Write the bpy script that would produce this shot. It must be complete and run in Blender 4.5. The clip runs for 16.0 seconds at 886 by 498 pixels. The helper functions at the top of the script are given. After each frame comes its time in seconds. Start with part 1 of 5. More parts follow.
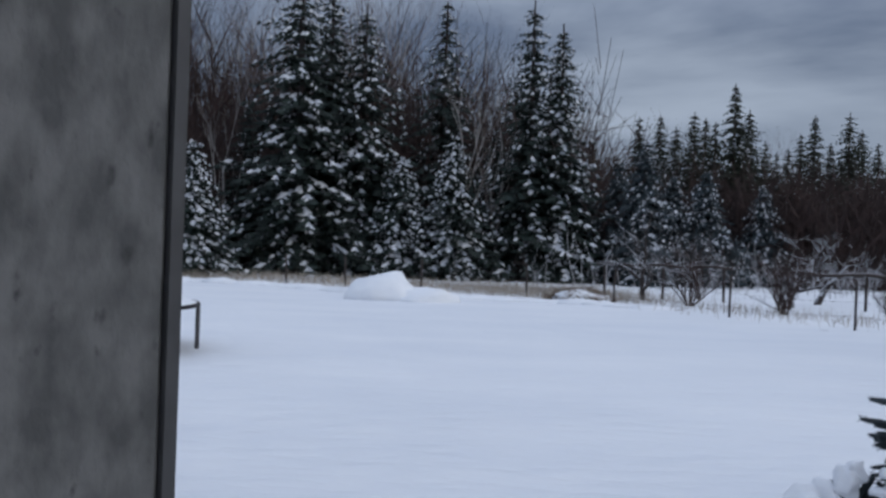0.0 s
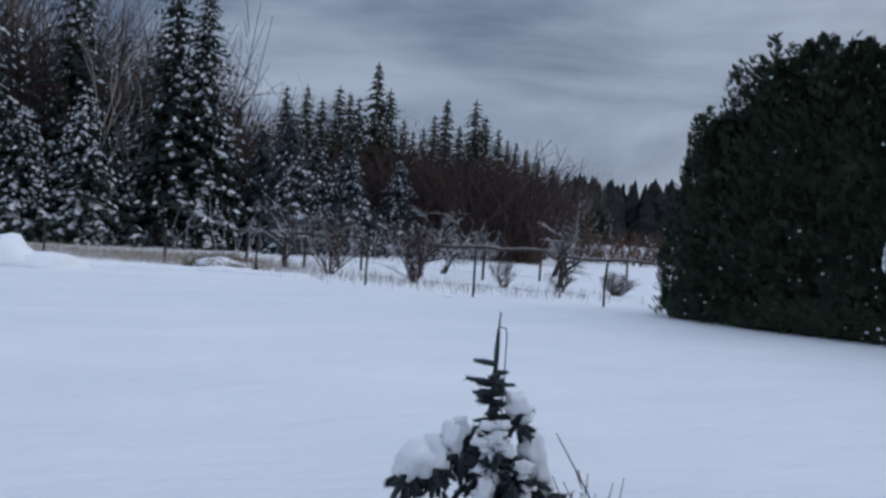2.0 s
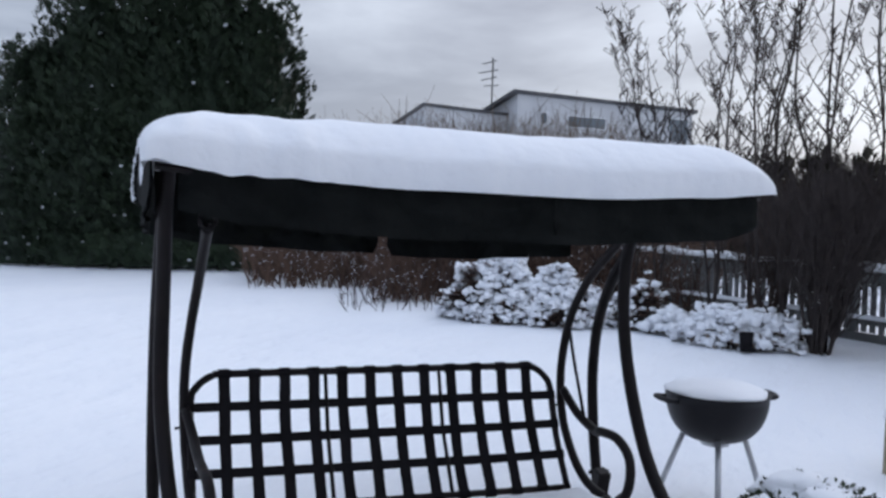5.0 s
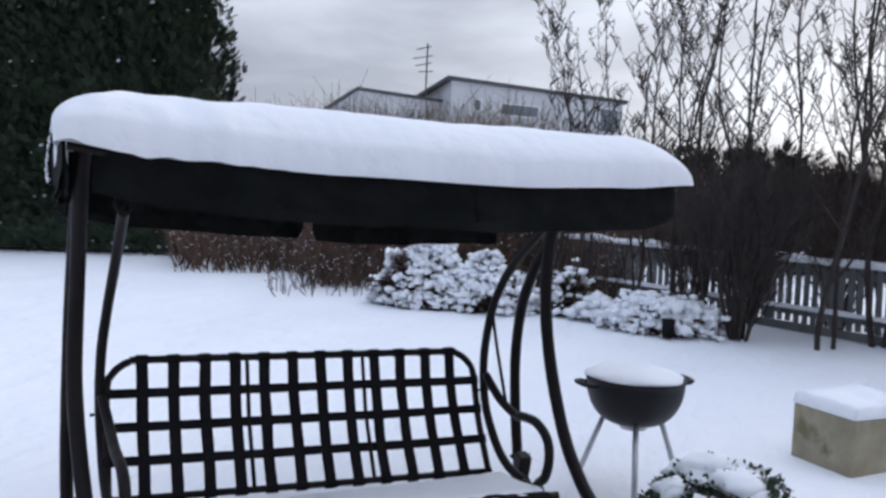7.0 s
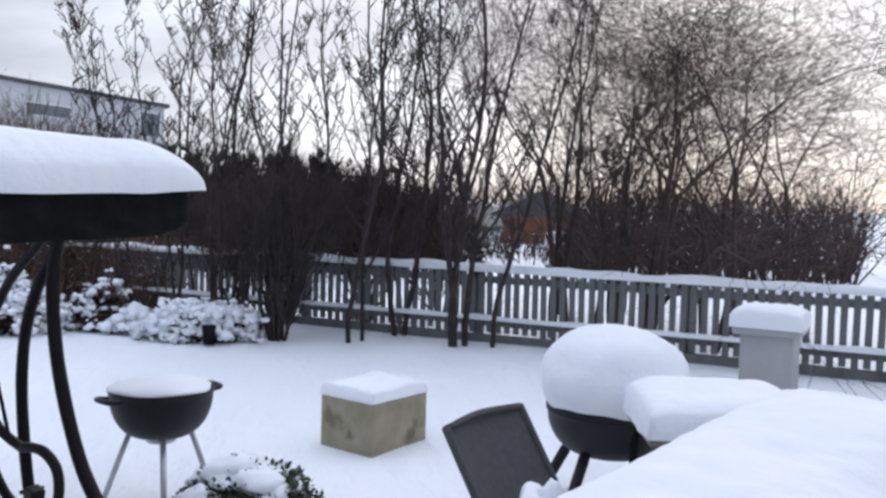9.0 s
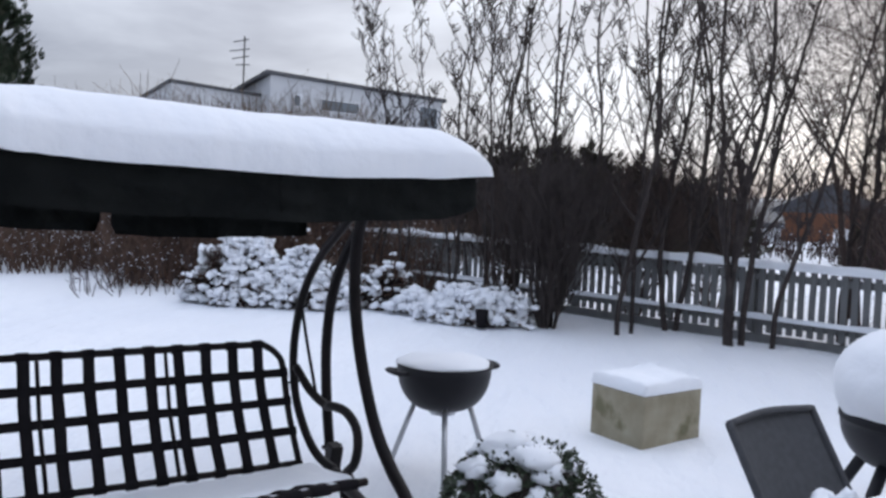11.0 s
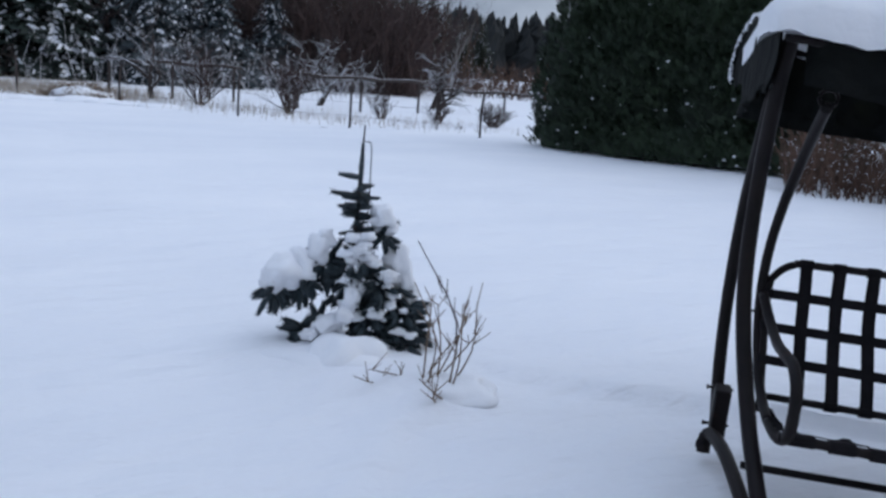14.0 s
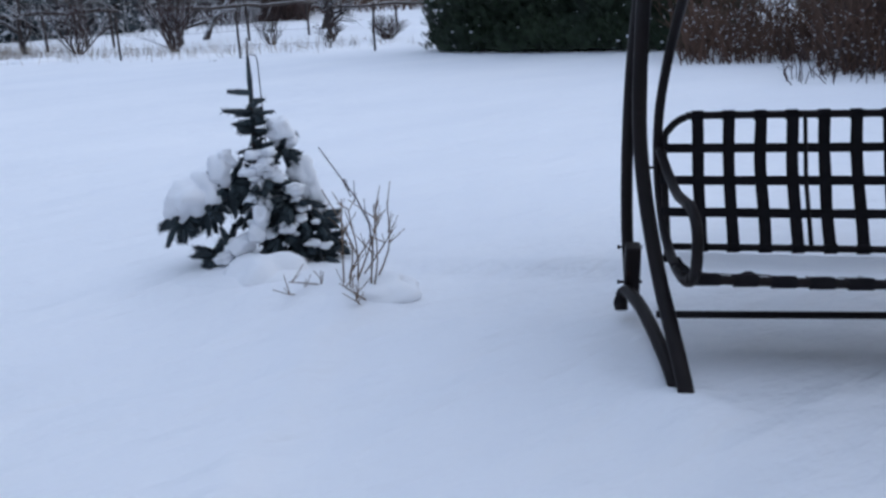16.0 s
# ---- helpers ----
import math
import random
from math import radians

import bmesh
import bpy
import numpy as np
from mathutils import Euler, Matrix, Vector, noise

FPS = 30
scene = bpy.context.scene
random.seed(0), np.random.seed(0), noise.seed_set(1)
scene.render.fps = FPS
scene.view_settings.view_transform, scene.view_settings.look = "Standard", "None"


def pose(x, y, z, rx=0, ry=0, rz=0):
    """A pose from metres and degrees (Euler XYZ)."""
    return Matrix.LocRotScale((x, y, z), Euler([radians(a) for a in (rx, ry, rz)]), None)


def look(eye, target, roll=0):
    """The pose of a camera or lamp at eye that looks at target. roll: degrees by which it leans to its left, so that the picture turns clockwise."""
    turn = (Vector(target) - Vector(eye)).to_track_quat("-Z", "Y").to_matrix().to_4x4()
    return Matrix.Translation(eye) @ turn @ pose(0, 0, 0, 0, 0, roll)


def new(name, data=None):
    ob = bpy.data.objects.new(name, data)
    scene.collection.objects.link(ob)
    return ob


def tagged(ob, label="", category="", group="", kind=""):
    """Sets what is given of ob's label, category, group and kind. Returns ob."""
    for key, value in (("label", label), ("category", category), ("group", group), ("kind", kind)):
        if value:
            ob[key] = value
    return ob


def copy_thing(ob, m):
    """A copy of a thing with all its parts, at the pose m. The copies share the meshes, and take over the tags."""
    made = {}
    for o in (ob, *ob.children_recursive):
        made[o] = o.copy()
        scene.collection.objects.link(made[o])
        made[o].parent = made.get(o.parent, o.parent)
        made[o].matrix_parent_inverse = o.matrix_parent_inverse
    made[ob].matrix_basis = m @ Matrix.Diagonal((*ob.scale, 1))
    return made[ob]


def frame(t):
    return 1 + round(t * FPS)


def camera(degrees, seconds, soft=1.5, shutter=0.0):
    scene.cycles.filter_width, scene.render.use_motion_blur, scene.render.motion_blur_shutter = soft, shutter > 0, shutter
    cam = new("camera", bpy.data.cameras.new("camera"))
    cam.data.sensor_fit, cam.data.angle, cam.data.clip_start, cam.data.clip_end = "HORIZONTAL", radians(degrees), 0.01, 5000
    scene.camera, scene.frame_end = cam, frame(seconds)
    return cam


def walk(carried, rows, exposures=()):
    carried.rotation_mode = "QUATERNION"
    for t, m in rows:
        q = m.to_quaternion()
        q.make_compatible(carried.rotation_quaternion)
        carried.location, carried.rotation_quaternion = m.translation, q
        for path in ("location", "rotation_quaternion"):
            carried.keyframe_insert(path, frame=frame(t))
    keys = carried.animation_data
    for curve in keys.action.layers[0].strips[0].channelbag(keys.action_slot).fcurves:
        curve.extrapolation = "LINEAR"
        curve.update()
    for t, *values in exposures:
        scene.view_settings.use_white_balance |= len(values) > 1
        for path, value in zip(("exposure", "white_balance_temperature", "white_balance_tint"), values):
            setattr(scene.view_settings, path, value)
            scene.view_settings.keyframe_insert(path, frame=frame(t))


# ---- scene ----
cam = camera(54.2, 16.0, soft=2.8)
PATH = [
    (0, (-0.235, 0.093, 1.281), (-0.315, 2.092, 1.28), 2.0),
    (0.5, (-0.205, 0.095, 1.282), (-0.297, 2.093, 1.26), 0.6),
    (1, (-0.18, 0.086, 1.287), (-0.04, 2.08, 1.255), 1.9),
    (1.5, (-0.196, 0.09, 1.289), (0.236, 2.043, 1.261), 3.0),
    (2, (-0.195, 0.074, 1.295), (0.521, 1.941, 1.259), 3.7),
    (2.5, (-0.14, 0.03, 1.296), (0.87, 1.753, 1.209), 3.4),
    (3, (-0.071, 0.014, 1.292), (1.209, 1.546, 1.183), 3.0),
    (3.5, (-0.014, -0.019, 1.3), (1.497, 1.289, 1.217), 2.6),
    (4, (0.015, -0.07, 1.325), (1.713, 0.979, 1.214), 3.6),
    (4.5, (0.04, -0.133, 1.301), (1.801, 0.804, 1.170), 1.9),
    (4.7, (0.043, -0.133, 1.299), (1.81, 0.797, 1.180), 1.5),
    (6.8, (0.047, -0.16, 1.3), (1.866, 0.659, 1.162), 2.4),
    (7, (0.052, -0.165, 1.302), (1.887, 0.616, 1.159), 2.3),
    (7.5, (0.056, -0.205, 1.305), (1.965, 0.377, 1.176), 1.9),
    (8, (0.058, -0.258, 1.317), (2.042, -0.015, 1.263), 1.7),
    (8.2, (0.08, -0.271, 1.316), (2.078, -0.198, 1.281), 2.1),
    (9.2, (0.09, -0.283, 1.3), (2.075, -0.5, 1.2), 1.6),
    (10.3, (0.085, -0.288, 1.285), (2.079, -0.249, 1.131), 1.1),
    (10.5, (0.083, -0.285, 1.284), (2.075, -0.197, 1.129), 1.2),
    (11, (0.045, -0.229, 1.281), (2.001, 0.165, 1.148), 2.4),
    (11.5, (0.018, -0.165, 1.265), (1.854, 0.606, 1.081), 4.0),
    (12, (-0.026, -0.089, 1.257), (1.578, 1.089, 1.059), 4.3),
    (12.5, (-0.043, -0.035, 1.255), (1.373, 1.365, 1.066), 5.1),
    (13, (-0.067, -0.015, 1.252), (1.257, 1.469, 1.044), 5.8),
    (13.5, (-0.104, 0.002, 1.226), (1.067, 1.597, 0.933), 5.7),
    (14, (-0.137, 0.026, 1.208), (0.832, 1.731, 0.816), 4.2),
    (14.5, (-0.149, 0.031, 1.198), (0.755, 1.763, 0.771), 3.5),
    (15, (-0.143, 0.029, 1.19), (0.829, 1.718, 0.741), 3.2),
    (15.5, (-0.111, 0.011, 1.168), (0.968, 1.62, 0.672), 0.9),
    (16, (-0.111, -0.017, 1.131), (0.99, 1.551, 0.557), -2.8),
]
walk(cam, [(t, look(eye, target, roll)) for t, eye, target, roll in PATH],
     exposures=[(0, -0.45, 6280, 6), (0.5, -0.08, 6320, 6), (1, -0.33, 6220, 6), (1.5, -0.53, 6120, 6), (2.5, -0.28, 6120, 6), (3.5, -0.02, 6350, 7), (4.5, 0.05, 6420, 7), (7, 0.17, 6500, 8), (8.2, 0.36, 6560, 8), (10.3, 0.17, 6600, 8), (11, 0.22, 6600, 8), (12, -0.1, 6450, 7), (12.5, -0.22, 6350, 6), (13, -0.14, 6320, 6), (13.5, 0, 6300, 6), (14.5, -0.36, 6030, 6), (15.5, -0.22, 6020, 6), (16, -0.2, 5980, 6)])

# ---- world and sun ----
world = bpy.data.worlds.new("winter_sky")
scene.world = world
world.use_nodes = True
wn, wl = world.node_tree.nodes, world.node_tree.links
SUN_BEARING, SUN_ELEV = 112.0, 16.0


def wnode(kind, **kw):
    n = wn.new(kind)
    for k, v in kw.items():
        n.inputs[k].default_value = v
    return n


bg = wn["Background"]
sky = wn.new("ShaderNodeTexSky")
sky.sky_type = "NISHITA"
sky.sun_disc = False
sky.sun_elevation, sky.sun_rotation = radians(SUN_ELEV), radians(SUN_BEARING)
tc = wn.new("ShaderNodeTexCoord")
mp = wn.new("ShaderNodeMapping")
mp.inputs["Scale"].default_value = (1.3, 1.3, 4.5)
mp.inputs["Rotation"].default_value = (0.12, -0.08, 0.3)
wl.new(tc.outputs["Generated"], mp.inputs["Vector"])
cl = wnode("ShaderNodeTexNoise", Scale=1.7, Detail=6.0, Roughness=0.52, Distortion=0.35)
wl.new(mp.outputs[0], cl.inputs["Vector"])
ramp = wn.new("ShaderNodeValToRGB")
ramp.color_ramp.elements[0].position, ramp.color_ramp.elements[0].color = 0.38, (0.215, 0.265, 0.40, 1)
ramp.color_ramp.elements[1].position, ramp.color_ramp.elements[1].color = 0.64, (0.64, 0.715, 0.89, 1)
wl.new(cl.outputs["Fac"], ramp.inputs["Fac"])
# brighter cloud towards the low sun
glow_dir = wn.new("ShaderNodeVectorMath")
glow_dir.operation = "DOT_PRODUCT"
sb = radians(SUN_BEARING)
glow_dir.inputs[1].default_value = (math.sin(sb) * 0.97, math.cos(sb) * 0.97, 0.24)
wl.new(tc.outputs["Generated"], glow_dir.inputs[0])
glow = wn.new("ShaderNodeMapRange")
glow.inputs["From Min"].default_value, glow.inputs["From Max"].default_value = 0.06, 1.0
glow.inputs["To Min"].default_value, glow.inputs["To Max"].default_value = 0.0, 1.0
wl.new(glow_dir.outputs["Value"], glow.inputs["Value"])
warm = wn.new("ShaderNodeMixRGB")
warm.blend_type = "ADD"
warm.inputs["Color2"].default_value = (0.50, 0.46, 0.44, 1)
wl.new(glow.outputs[0], warm.inputs["Fac"])
wl.new(ramp.outputs["Color"], warm.inputs["Color1"])
sep = wn.new("ShaderNodeSeparateXYZ")
wl.new(tc.outputs["Generated"], sep.inputs[0])
zen = wn.new("ShaderNodeMapRange")
zen.inputs["From Min"].default_value, zen.inputs["From Max"].default_value = 0.22, 0.95
zen.inputs["To Min"].default_value, zen.inputs["To Max"].default_value = 0.80, 2.1
wl.new(sep.outputs["Z"], zen.inputs["Value"])
lift = wn.new("ShaderNodeVectorMath")
lift.operation = "SCALE"
wl.new(warm.outputs[0], lift.inputs[0])
wl.new(zen.outputs[0], lift.inputs["Scale"])
skys = wn.new("ShaderNodeMixRGB")
skys.blend_type = "MULTIPLY"
skys.inputs["Fac"].default_value = 1.0
skys.inputs["Color2"].default_value = (0.1, 0.1, 0.1, 1)
wl.new(sky.outputs[0], skys.inputs["Color1"])
cover = wn.new("ShaderNodeMixRGB")
cover.inputs["Fac"].default_value = 0.9
wl.new(skys.outputs[0], cover.inputs["Color1"])
wl.new(lift.outputs[0], cover.inputs["Color2"])
wl.new(cover.outputs[0], bg.inputs["Color"])
bg.inputs["Strength"].default_value = 1.0

sun = new("sun", bpy.data.lights.new("sun", "SUN"))
sun.data.energy, sun.data.angle, sun.data.color = 0.5, radians(25), (1.0, 0.93, 0.85)
sun.matrix_world = look((0, 0, 30), (-30 * math.sin(sb), -30 * math.cos(sb), 30 - 30 * math.tan(radians(SUN_ELEV))))


# ---- materials ----
def material(name, c1, c2, scale=8.0, rough=0.8, bump=0.3, bump_scale=40.0, metal=0.0, mid=0.5, width=0.25, vary=0.0, spec=0.5, dist=0.01, stretch=None, blotch=None):
    """Two-scale noise colour from c1 to c2, fine bump, and a random lightness per object or island."""
    m = bpy.data.materials.new(name)
    m.use_nodes = True
    n, l = m.node_tree.nodes, m.node_tree.links
    b = n["Principled BSDF"]
    b.inputs["Roughness"].default_value, b.inputs["Metallic"].default_value = rough, metal
    b.inputs["Specular IOR Level"].default_value = spec
    co = n.new("ShaderNodeTexCoord")
    src = co.outputs["Object"]
    if stretch:
        q = n.new("ShaderNodeMapping")
        q.inputs["Scale"].default_value = stretch
        l.new(src, q.inputs["Vector"])
        src = q.outputs[0]
    t = n.new("ShaderNodeTexNoise")
    t.inputs["Scale"].default_value, t.inputs["Detail"].default_value = scale, 5.0
    l.new(src, t.inputs["Vector"])
    r = n.new("ShaderNodeValToRGB")
    e = r.color_ramp.elements
    e[0].position, e[0].color = mid - width, (*c1, 1)
    e[1].position, e[1].color = mid + width, (*c2, 1)
    l.new(t.outputs["Fac"], r.inputs["Fac"])
    out = r.outputs["Color"]
    if blotch:
        t3 = n.new("ShaderNodeTexNoise")
        t3.inputs["Scale"].default_value, t3.inputs["Detail"].default_value = blotch[0], 3.0
        l.new(src, t3.inputs["Vector"])
        r3 = n.new("ShaderNodeValToRGB")
        r3.color_ramp.elements[0].position, r3.color_ramp.elements[1].position = blotch[2], blotch[2] + 0.12
        l.new(t3.outputs["Fac"], r3.inputs["Fac"])
        mx = n.new("ShaderNodeMixRGB")
        mx.inputs["Color2"].default_value = (*blotch[1], 1)
        l.new(r3.outputs["Color"], mx.inputs["Fac"])
        l.new(out, mx.inputs["Color1"])
        out = mx.outputs[0]
    if vary:
        g = n.new("ShaderNodeNewGeometry")
        k = n.new("ShaderNodeMapRange")
        k.inputs["To Min"].default_value, k.inputs["To Max"].default_value = 1 - vary, 1 + vary
        l.new(g.outputs["Random Per Island"], k.inputs["Value"])
        h = n.new("ShaderNodeHueSaturation")
        l.new(out, h.inputs["Color"])
        l.new(k.outputs[0], h.inputs["Value"])
        out = h.outputs[0]
    l.new(out, b.inputs["Base Color"])
    if bump:
        t2 = n.new("ShaderNodeTexNoise")
        t2.inputs["Scale"].default_value, t2.inputs["Detail"].default_value = bump_scale, 4.0
        l.new(src, t2.inputs["Vector"])
        u = n.new("ShaderNodeBump")
        u.inputs["Strength"].default_value, u.inputs["Distance"].default_value = bump, dist
        l.new(t2.outputs["Fac"], u.inputs["Height"])
        l.new(u.outputs[0], b.inputs["Normal"])
    return m


SNOW = material("snow", (0.80, 0.82, 0.86), (0.88, 0.89, 0.91), 2.5, 0.75, 0.35, 14.0, spec=0.25, dist=0.02)
SNOW_LAWN = material("lawn_snow", (0.79, 0.81, 0.85), (0.88, 0.89, 0.91), 0.35, 0.7, 0.8, 2.2, spec=0.25, dist=0.09, stretch=(1, 2.2, 1))
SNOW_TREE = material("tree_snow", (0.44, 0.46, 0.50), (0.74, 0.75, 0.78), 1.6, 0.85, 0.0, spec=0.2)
FROST = material("frosted_twig", (0.30, 0.29, 0.30), (0.62, 0.62, 0.64), 3.0, 0.9, 0.0, spec=0.2, vary=0.3)
STEEL = material("brown_black_steel", (0.008, 0.0068, 0.0078), (0.015, 0.011, 0.011), 9.0, 0.45, 0.15, 160.0, spec=0.14, dist=0.002, blotch=(14.0, (0.030, 0.015, 0.012), 0.68))
WEB = material("webbing", (0.008, 0.0075, 0.009), (0.014, 0.012, 0.014), 30.0, 0.8, 0.3, 220.0, spec=0.12, dist=0.002)
CANVAS = material("canopy_canvas", (0.005, 0.006, 0.0062), (0.011, 0.012, 0.0115), 6.0, 0.8, 0.8, 11.0, dist=0.03, spec=0.08, blotch=(3.5, (0.013, 0.014, 0.010), 0.58))
CONCRETE = material("concrete", (0.085, 0.085, 0.083), (0.165, 0.163, 0.157), 38.0, 0.9, 0.7, 140.0, dist=0.004, width=0.14, blotch=(60.0, (0.040, 0.040, 0.040), 0.64), stretch=(1, 1, 0.6))
TRIM = material("dark_trim", (0.045, 0.045, 0.047), (0.075, 0.075, 0.077), 20.0, 0.6, 0.2, 80.0, dist=0.002)
PLASTER = material("house_plaster", (0.70, 0.70, 0.71), (0.82, 0.82, 0.82), 0.8, 0.9, 0.2, 20.0)
# Plaster for the neighbour's house, its shaded front darkened in the colour.
HOUSE_WALL = material("shaded_render", (0.46, 0.46, 0.47), (0.58, 0.58, 0.58), 0.8, 0.9, 0.2, 20.0)
ROOF = material("dark_roof", (0.05, 0.05, 0.055), (0.09, 0.09, 0.095), 2.0, 0.7, 0.3, 12.0)
GLASS = material("window_glass", (0.10, 0.115, 0.13), (0.16, 0.18, 0.20), 0.6, 0.12, 0.0, spec=0.6)
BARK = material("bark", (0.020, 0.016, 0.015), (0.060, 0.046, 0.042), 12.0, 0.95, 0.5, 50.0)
TWIG = material("brown_twigs", (0.022, 0.014, 0.013), (0.060, 0.034, 0.029), 2.0, 0.9, 0.0, vary=0.35)
LARCH = material("larch_twigs", (0.034, 0.024, 0.021), (0.085, 0.055, 0.045), 2.0, 0.9, 0.0, vary=0.35)
RUST = material("rusty_twigs", (0.055, 0.032, 0.024), (0.12, 0.068, 0.045), 1.2, 0.9, 0.0, vary=0.4)
STRAW = material("straw_twigs", (0.12, 0.085, 0.06), (0.22, 0.165, 0.12), 1.2, 0.9, 0.0, vary=0.35)
BIRCH = material("birch_bark", (0.22, 0.20, 0.19), (0.42, 0.40, 0.38), 5.0, 0.9, 0.0, blotch=(8.0, (0.05, 0.045, 0.045), 0.6))
SPRUCE = material("spruce_needles", (0.010, 0.016, 0.014), (0.026, 0.038, 0.032), 1.5, 0.75, 0.0, vary=0.4, spec=0.3)
PINE = material("pine_needles", (0.016, 0.020, 0.014), (0.034, 0.040, 0.026), 1.0, 0.8, 0.0, vary=0.4, spec=0.3)
BLUE = material("blue_spruce_needles", (0.013, 0.022, 0.027), (0.034, 0.050, 0.058), 14.0, 0.6, 0.0, vary=0.35, spec=0.4)
THUJA = material("thuja_foliage", (0.010, 0.018, 0.010), (0.026, 0.040, 0.020), 1.3, 0.7, 0.0, vary=0.45, spec=0.3)
HEDGE = material("brownish_hedge", (0.018, 0.018, 0.013), (0.060, 0.052, 0.036), 3.0, 0.85, 0.0, vary=0.5, spec=0.2)
BOX = material("boxwood_leaves", (0.016, 0.028, 0.014), (0.045, 0.065, 0.03), 8.0, 0.5, 0.0, vary=0.4)
PICKET = material("weathered_picket", (0.10, 0.103, 0.106), (0.19, 0.19, 0.185), 6.0, 0.9, 0.3, 40.0, stretch=(1, 1, 0.2), vary=0.15)
BLOCKM = material("aerated_block", (0.245, 0.21, 0.14), (0.40, 0.36, 0.265), 7.0, 0.95, 0.6, 45.0, dist=0.006, blotch=(5.0, (0.17, 0.155, 0.09), 0.58))
ENAMEL = material("black_enamel", (0.012, 0.012, 0.015), (0.022, 0.022, 0.026), 6.0, 0.5, 0.05, 60.0, spec=0.25, dist=0.002)
ALU = material("aluminium", (0.42, 0.43, 0.45), (0.58, 0.59, 0.61), 12.0, 0.42, 0.1, 80.0, metal=0.8, dist=0.001)
MESHCLOTH = material("grey_sling", (0.045, 0.047, 0.052), (0.068, 0.07, 0.076), 40.0, 0.8, 0.3, 300.0, dist=0.001)
WOODGREY = material("grey_wood", (0.15, 0.14, 0.13), (0.27, 0.255, 0.235), 9.0, 0.85, 0.3, 60.0, stretch=(1, 6, 1))
POSTM = material("painted_pillar", (0.33, 0.335, 0.34), (0.45, 0.45, 0.45), 3.0, 0.85, 0.3, 40.0)
REDHOUSE = material("red_brick_wall", (0.12, 0.052, 0.028), (0.22, 0.095, 0.050), 2.0, 0.9, 0.2, 12.0)
GRASS = material("dry_grass", (0.22, 0.185, 0.15), (0.42, 0.37, 0.31), 3.0, 0.9, 0.0, vary=0.3)
FARWOOD = material("far_conifers", (0.010, 0.012, 0.012), (0.022, 0.024, 0.024), 0.15, 0.95, 0.0, vary=0.3)


# ---- mesh tools ----
class Shape:
    """Collects vertices and faces for one mesh."""

    def __init__(self):
        self.v, self.f = [], []

    def add(self, verts, faces):
        k = len(self.v)
        self.v.extend(verts)
        self.f.extend([tuple(i + k for i in f) for f in faces])

    def box(self, lo, hi, m=None, bevel=0.0):
        (x0, y0, z0), (x1, y1, z1) = lo, hi
        if bevel:
            b = bevel
            vs, rings = [], []
            for z, o in ((z0, b), (z0 + b, 0), (z1 - b, 0), (z1, b)):
                vs += [(x0 + o, y0 + b, z), (x0 + b, y0 + o, z), (x1 - b, y0 + o, z), (x1 - o, y0 + b, z), (x1 - o, y1 - b, z), (x1 - b, y1 - o, z), (x0 + b, y1 - o, z), (x0 + o, y1 - b, z)]
            fs = [tuple(range(7, -1, -1)), tuple(range(24, 32))]
            for r in range(3):
                for i in range(8):
                    j = (i + 1) % 8
                    fs.append((r * 8 + i, r * 8 + j, r * 8 + 8 + j, r * 8 + 8 + i))
        else:
            vs = [(x0, y0, z0), (x1, y0, z0), (x1, y1, z0), (x0, y1, z0), (x0, y0, z1), (x1, y0, z1), (x1, y1, z1), (x0, y1, z1)]
            fs = [(3, 2, 1, 0), (4, 5, 6, 7), (0, 1, 5, 4), (1, 2, 6, 5), (2, 3, 7, 6), (3, 0, 4, 7)]
        if m is not None:
            vs = [tuple(m @ Vector(p)) for p in vs]
        self.add(vs, fs)
        return self

    def tube(self, pts, radii, sides=6, caps=True, flat=1.0):
        pts = [Vector(p) for p in pts]
        if not hasattr(radii, "__len__"):
            radii = [radii] * len(pts)
        vs, fs = [], []
        up = Vector((0.31, 0.17, 0.93))
        for i, p in enumerate(pts):
            d = (pts[min(i + 1, len(pts) - 1)] - pts[max(i - 1, 0)]).normalized()
            a = d.cross(up)
            if a.length < 0.05:
                a = d.cross(Vector((1, 0, 0)))
            a.normalize()
            b = a.cross(d)
            for k in range(sides):
                t = 2 * math.pi * k / sides
                vs.append(tuple(p + (a * math.cos(t) + b * math.sin(t) * flat) * radii[i]))
        for i in range(len(pts) - 1):
            for k in range(sides):
                j = (k + 1) % sides
                fs.append((i * sides + k, i * sides + j, (i + 1) * sides + j, (i + 1) * sides + k))
        if caps:
            fs.append(tuple(range(sides - 1, -1, -1)))
            fs.append(tuple(range((len(pts) - 1) * sides, len(pts) * sides)))
        self.add(vs, fs)
        return self

    def blob(self, c, r, seed=0, rough=0.25, detail=1, floor=None):
        """A lump: an uneven ball with three radii; floor cuts it flat below."""
        base_v, base_f = ICO[detail]
        c = Vector(c)
        rx, ry, rz = r if hasattr(r, "__len__") else (r, r, r)
        vs = []
        for p in base_v:
            k = 1 + rough * noise.noise(Vector((p[0] * 1.6 + seed * 3.1, p[1] * 1.6 - seed * 1.7, p[2] * 1.6 + seed)))
            q = (c.x + p[0] * rx * k, c.y + p[1] * ry * k, c.z + p[2] * rz * k)
            if floor is not None and q[2] < floor:
                q = (q[0], q[1], floor)
            vs.append(q)
        self.add(vs, base_f)
        return self

    def mesh(self, name, mat, smooth=False):
        me = bpy.data.meshes.new(name)
        me.from_pydata(self.v, [], self.f)
        me.materials.append(mat)
        if smooth:
            me.polygons.foreach_set("use_smooth", [True] * len(me.polygons))
        me.update()
        return me


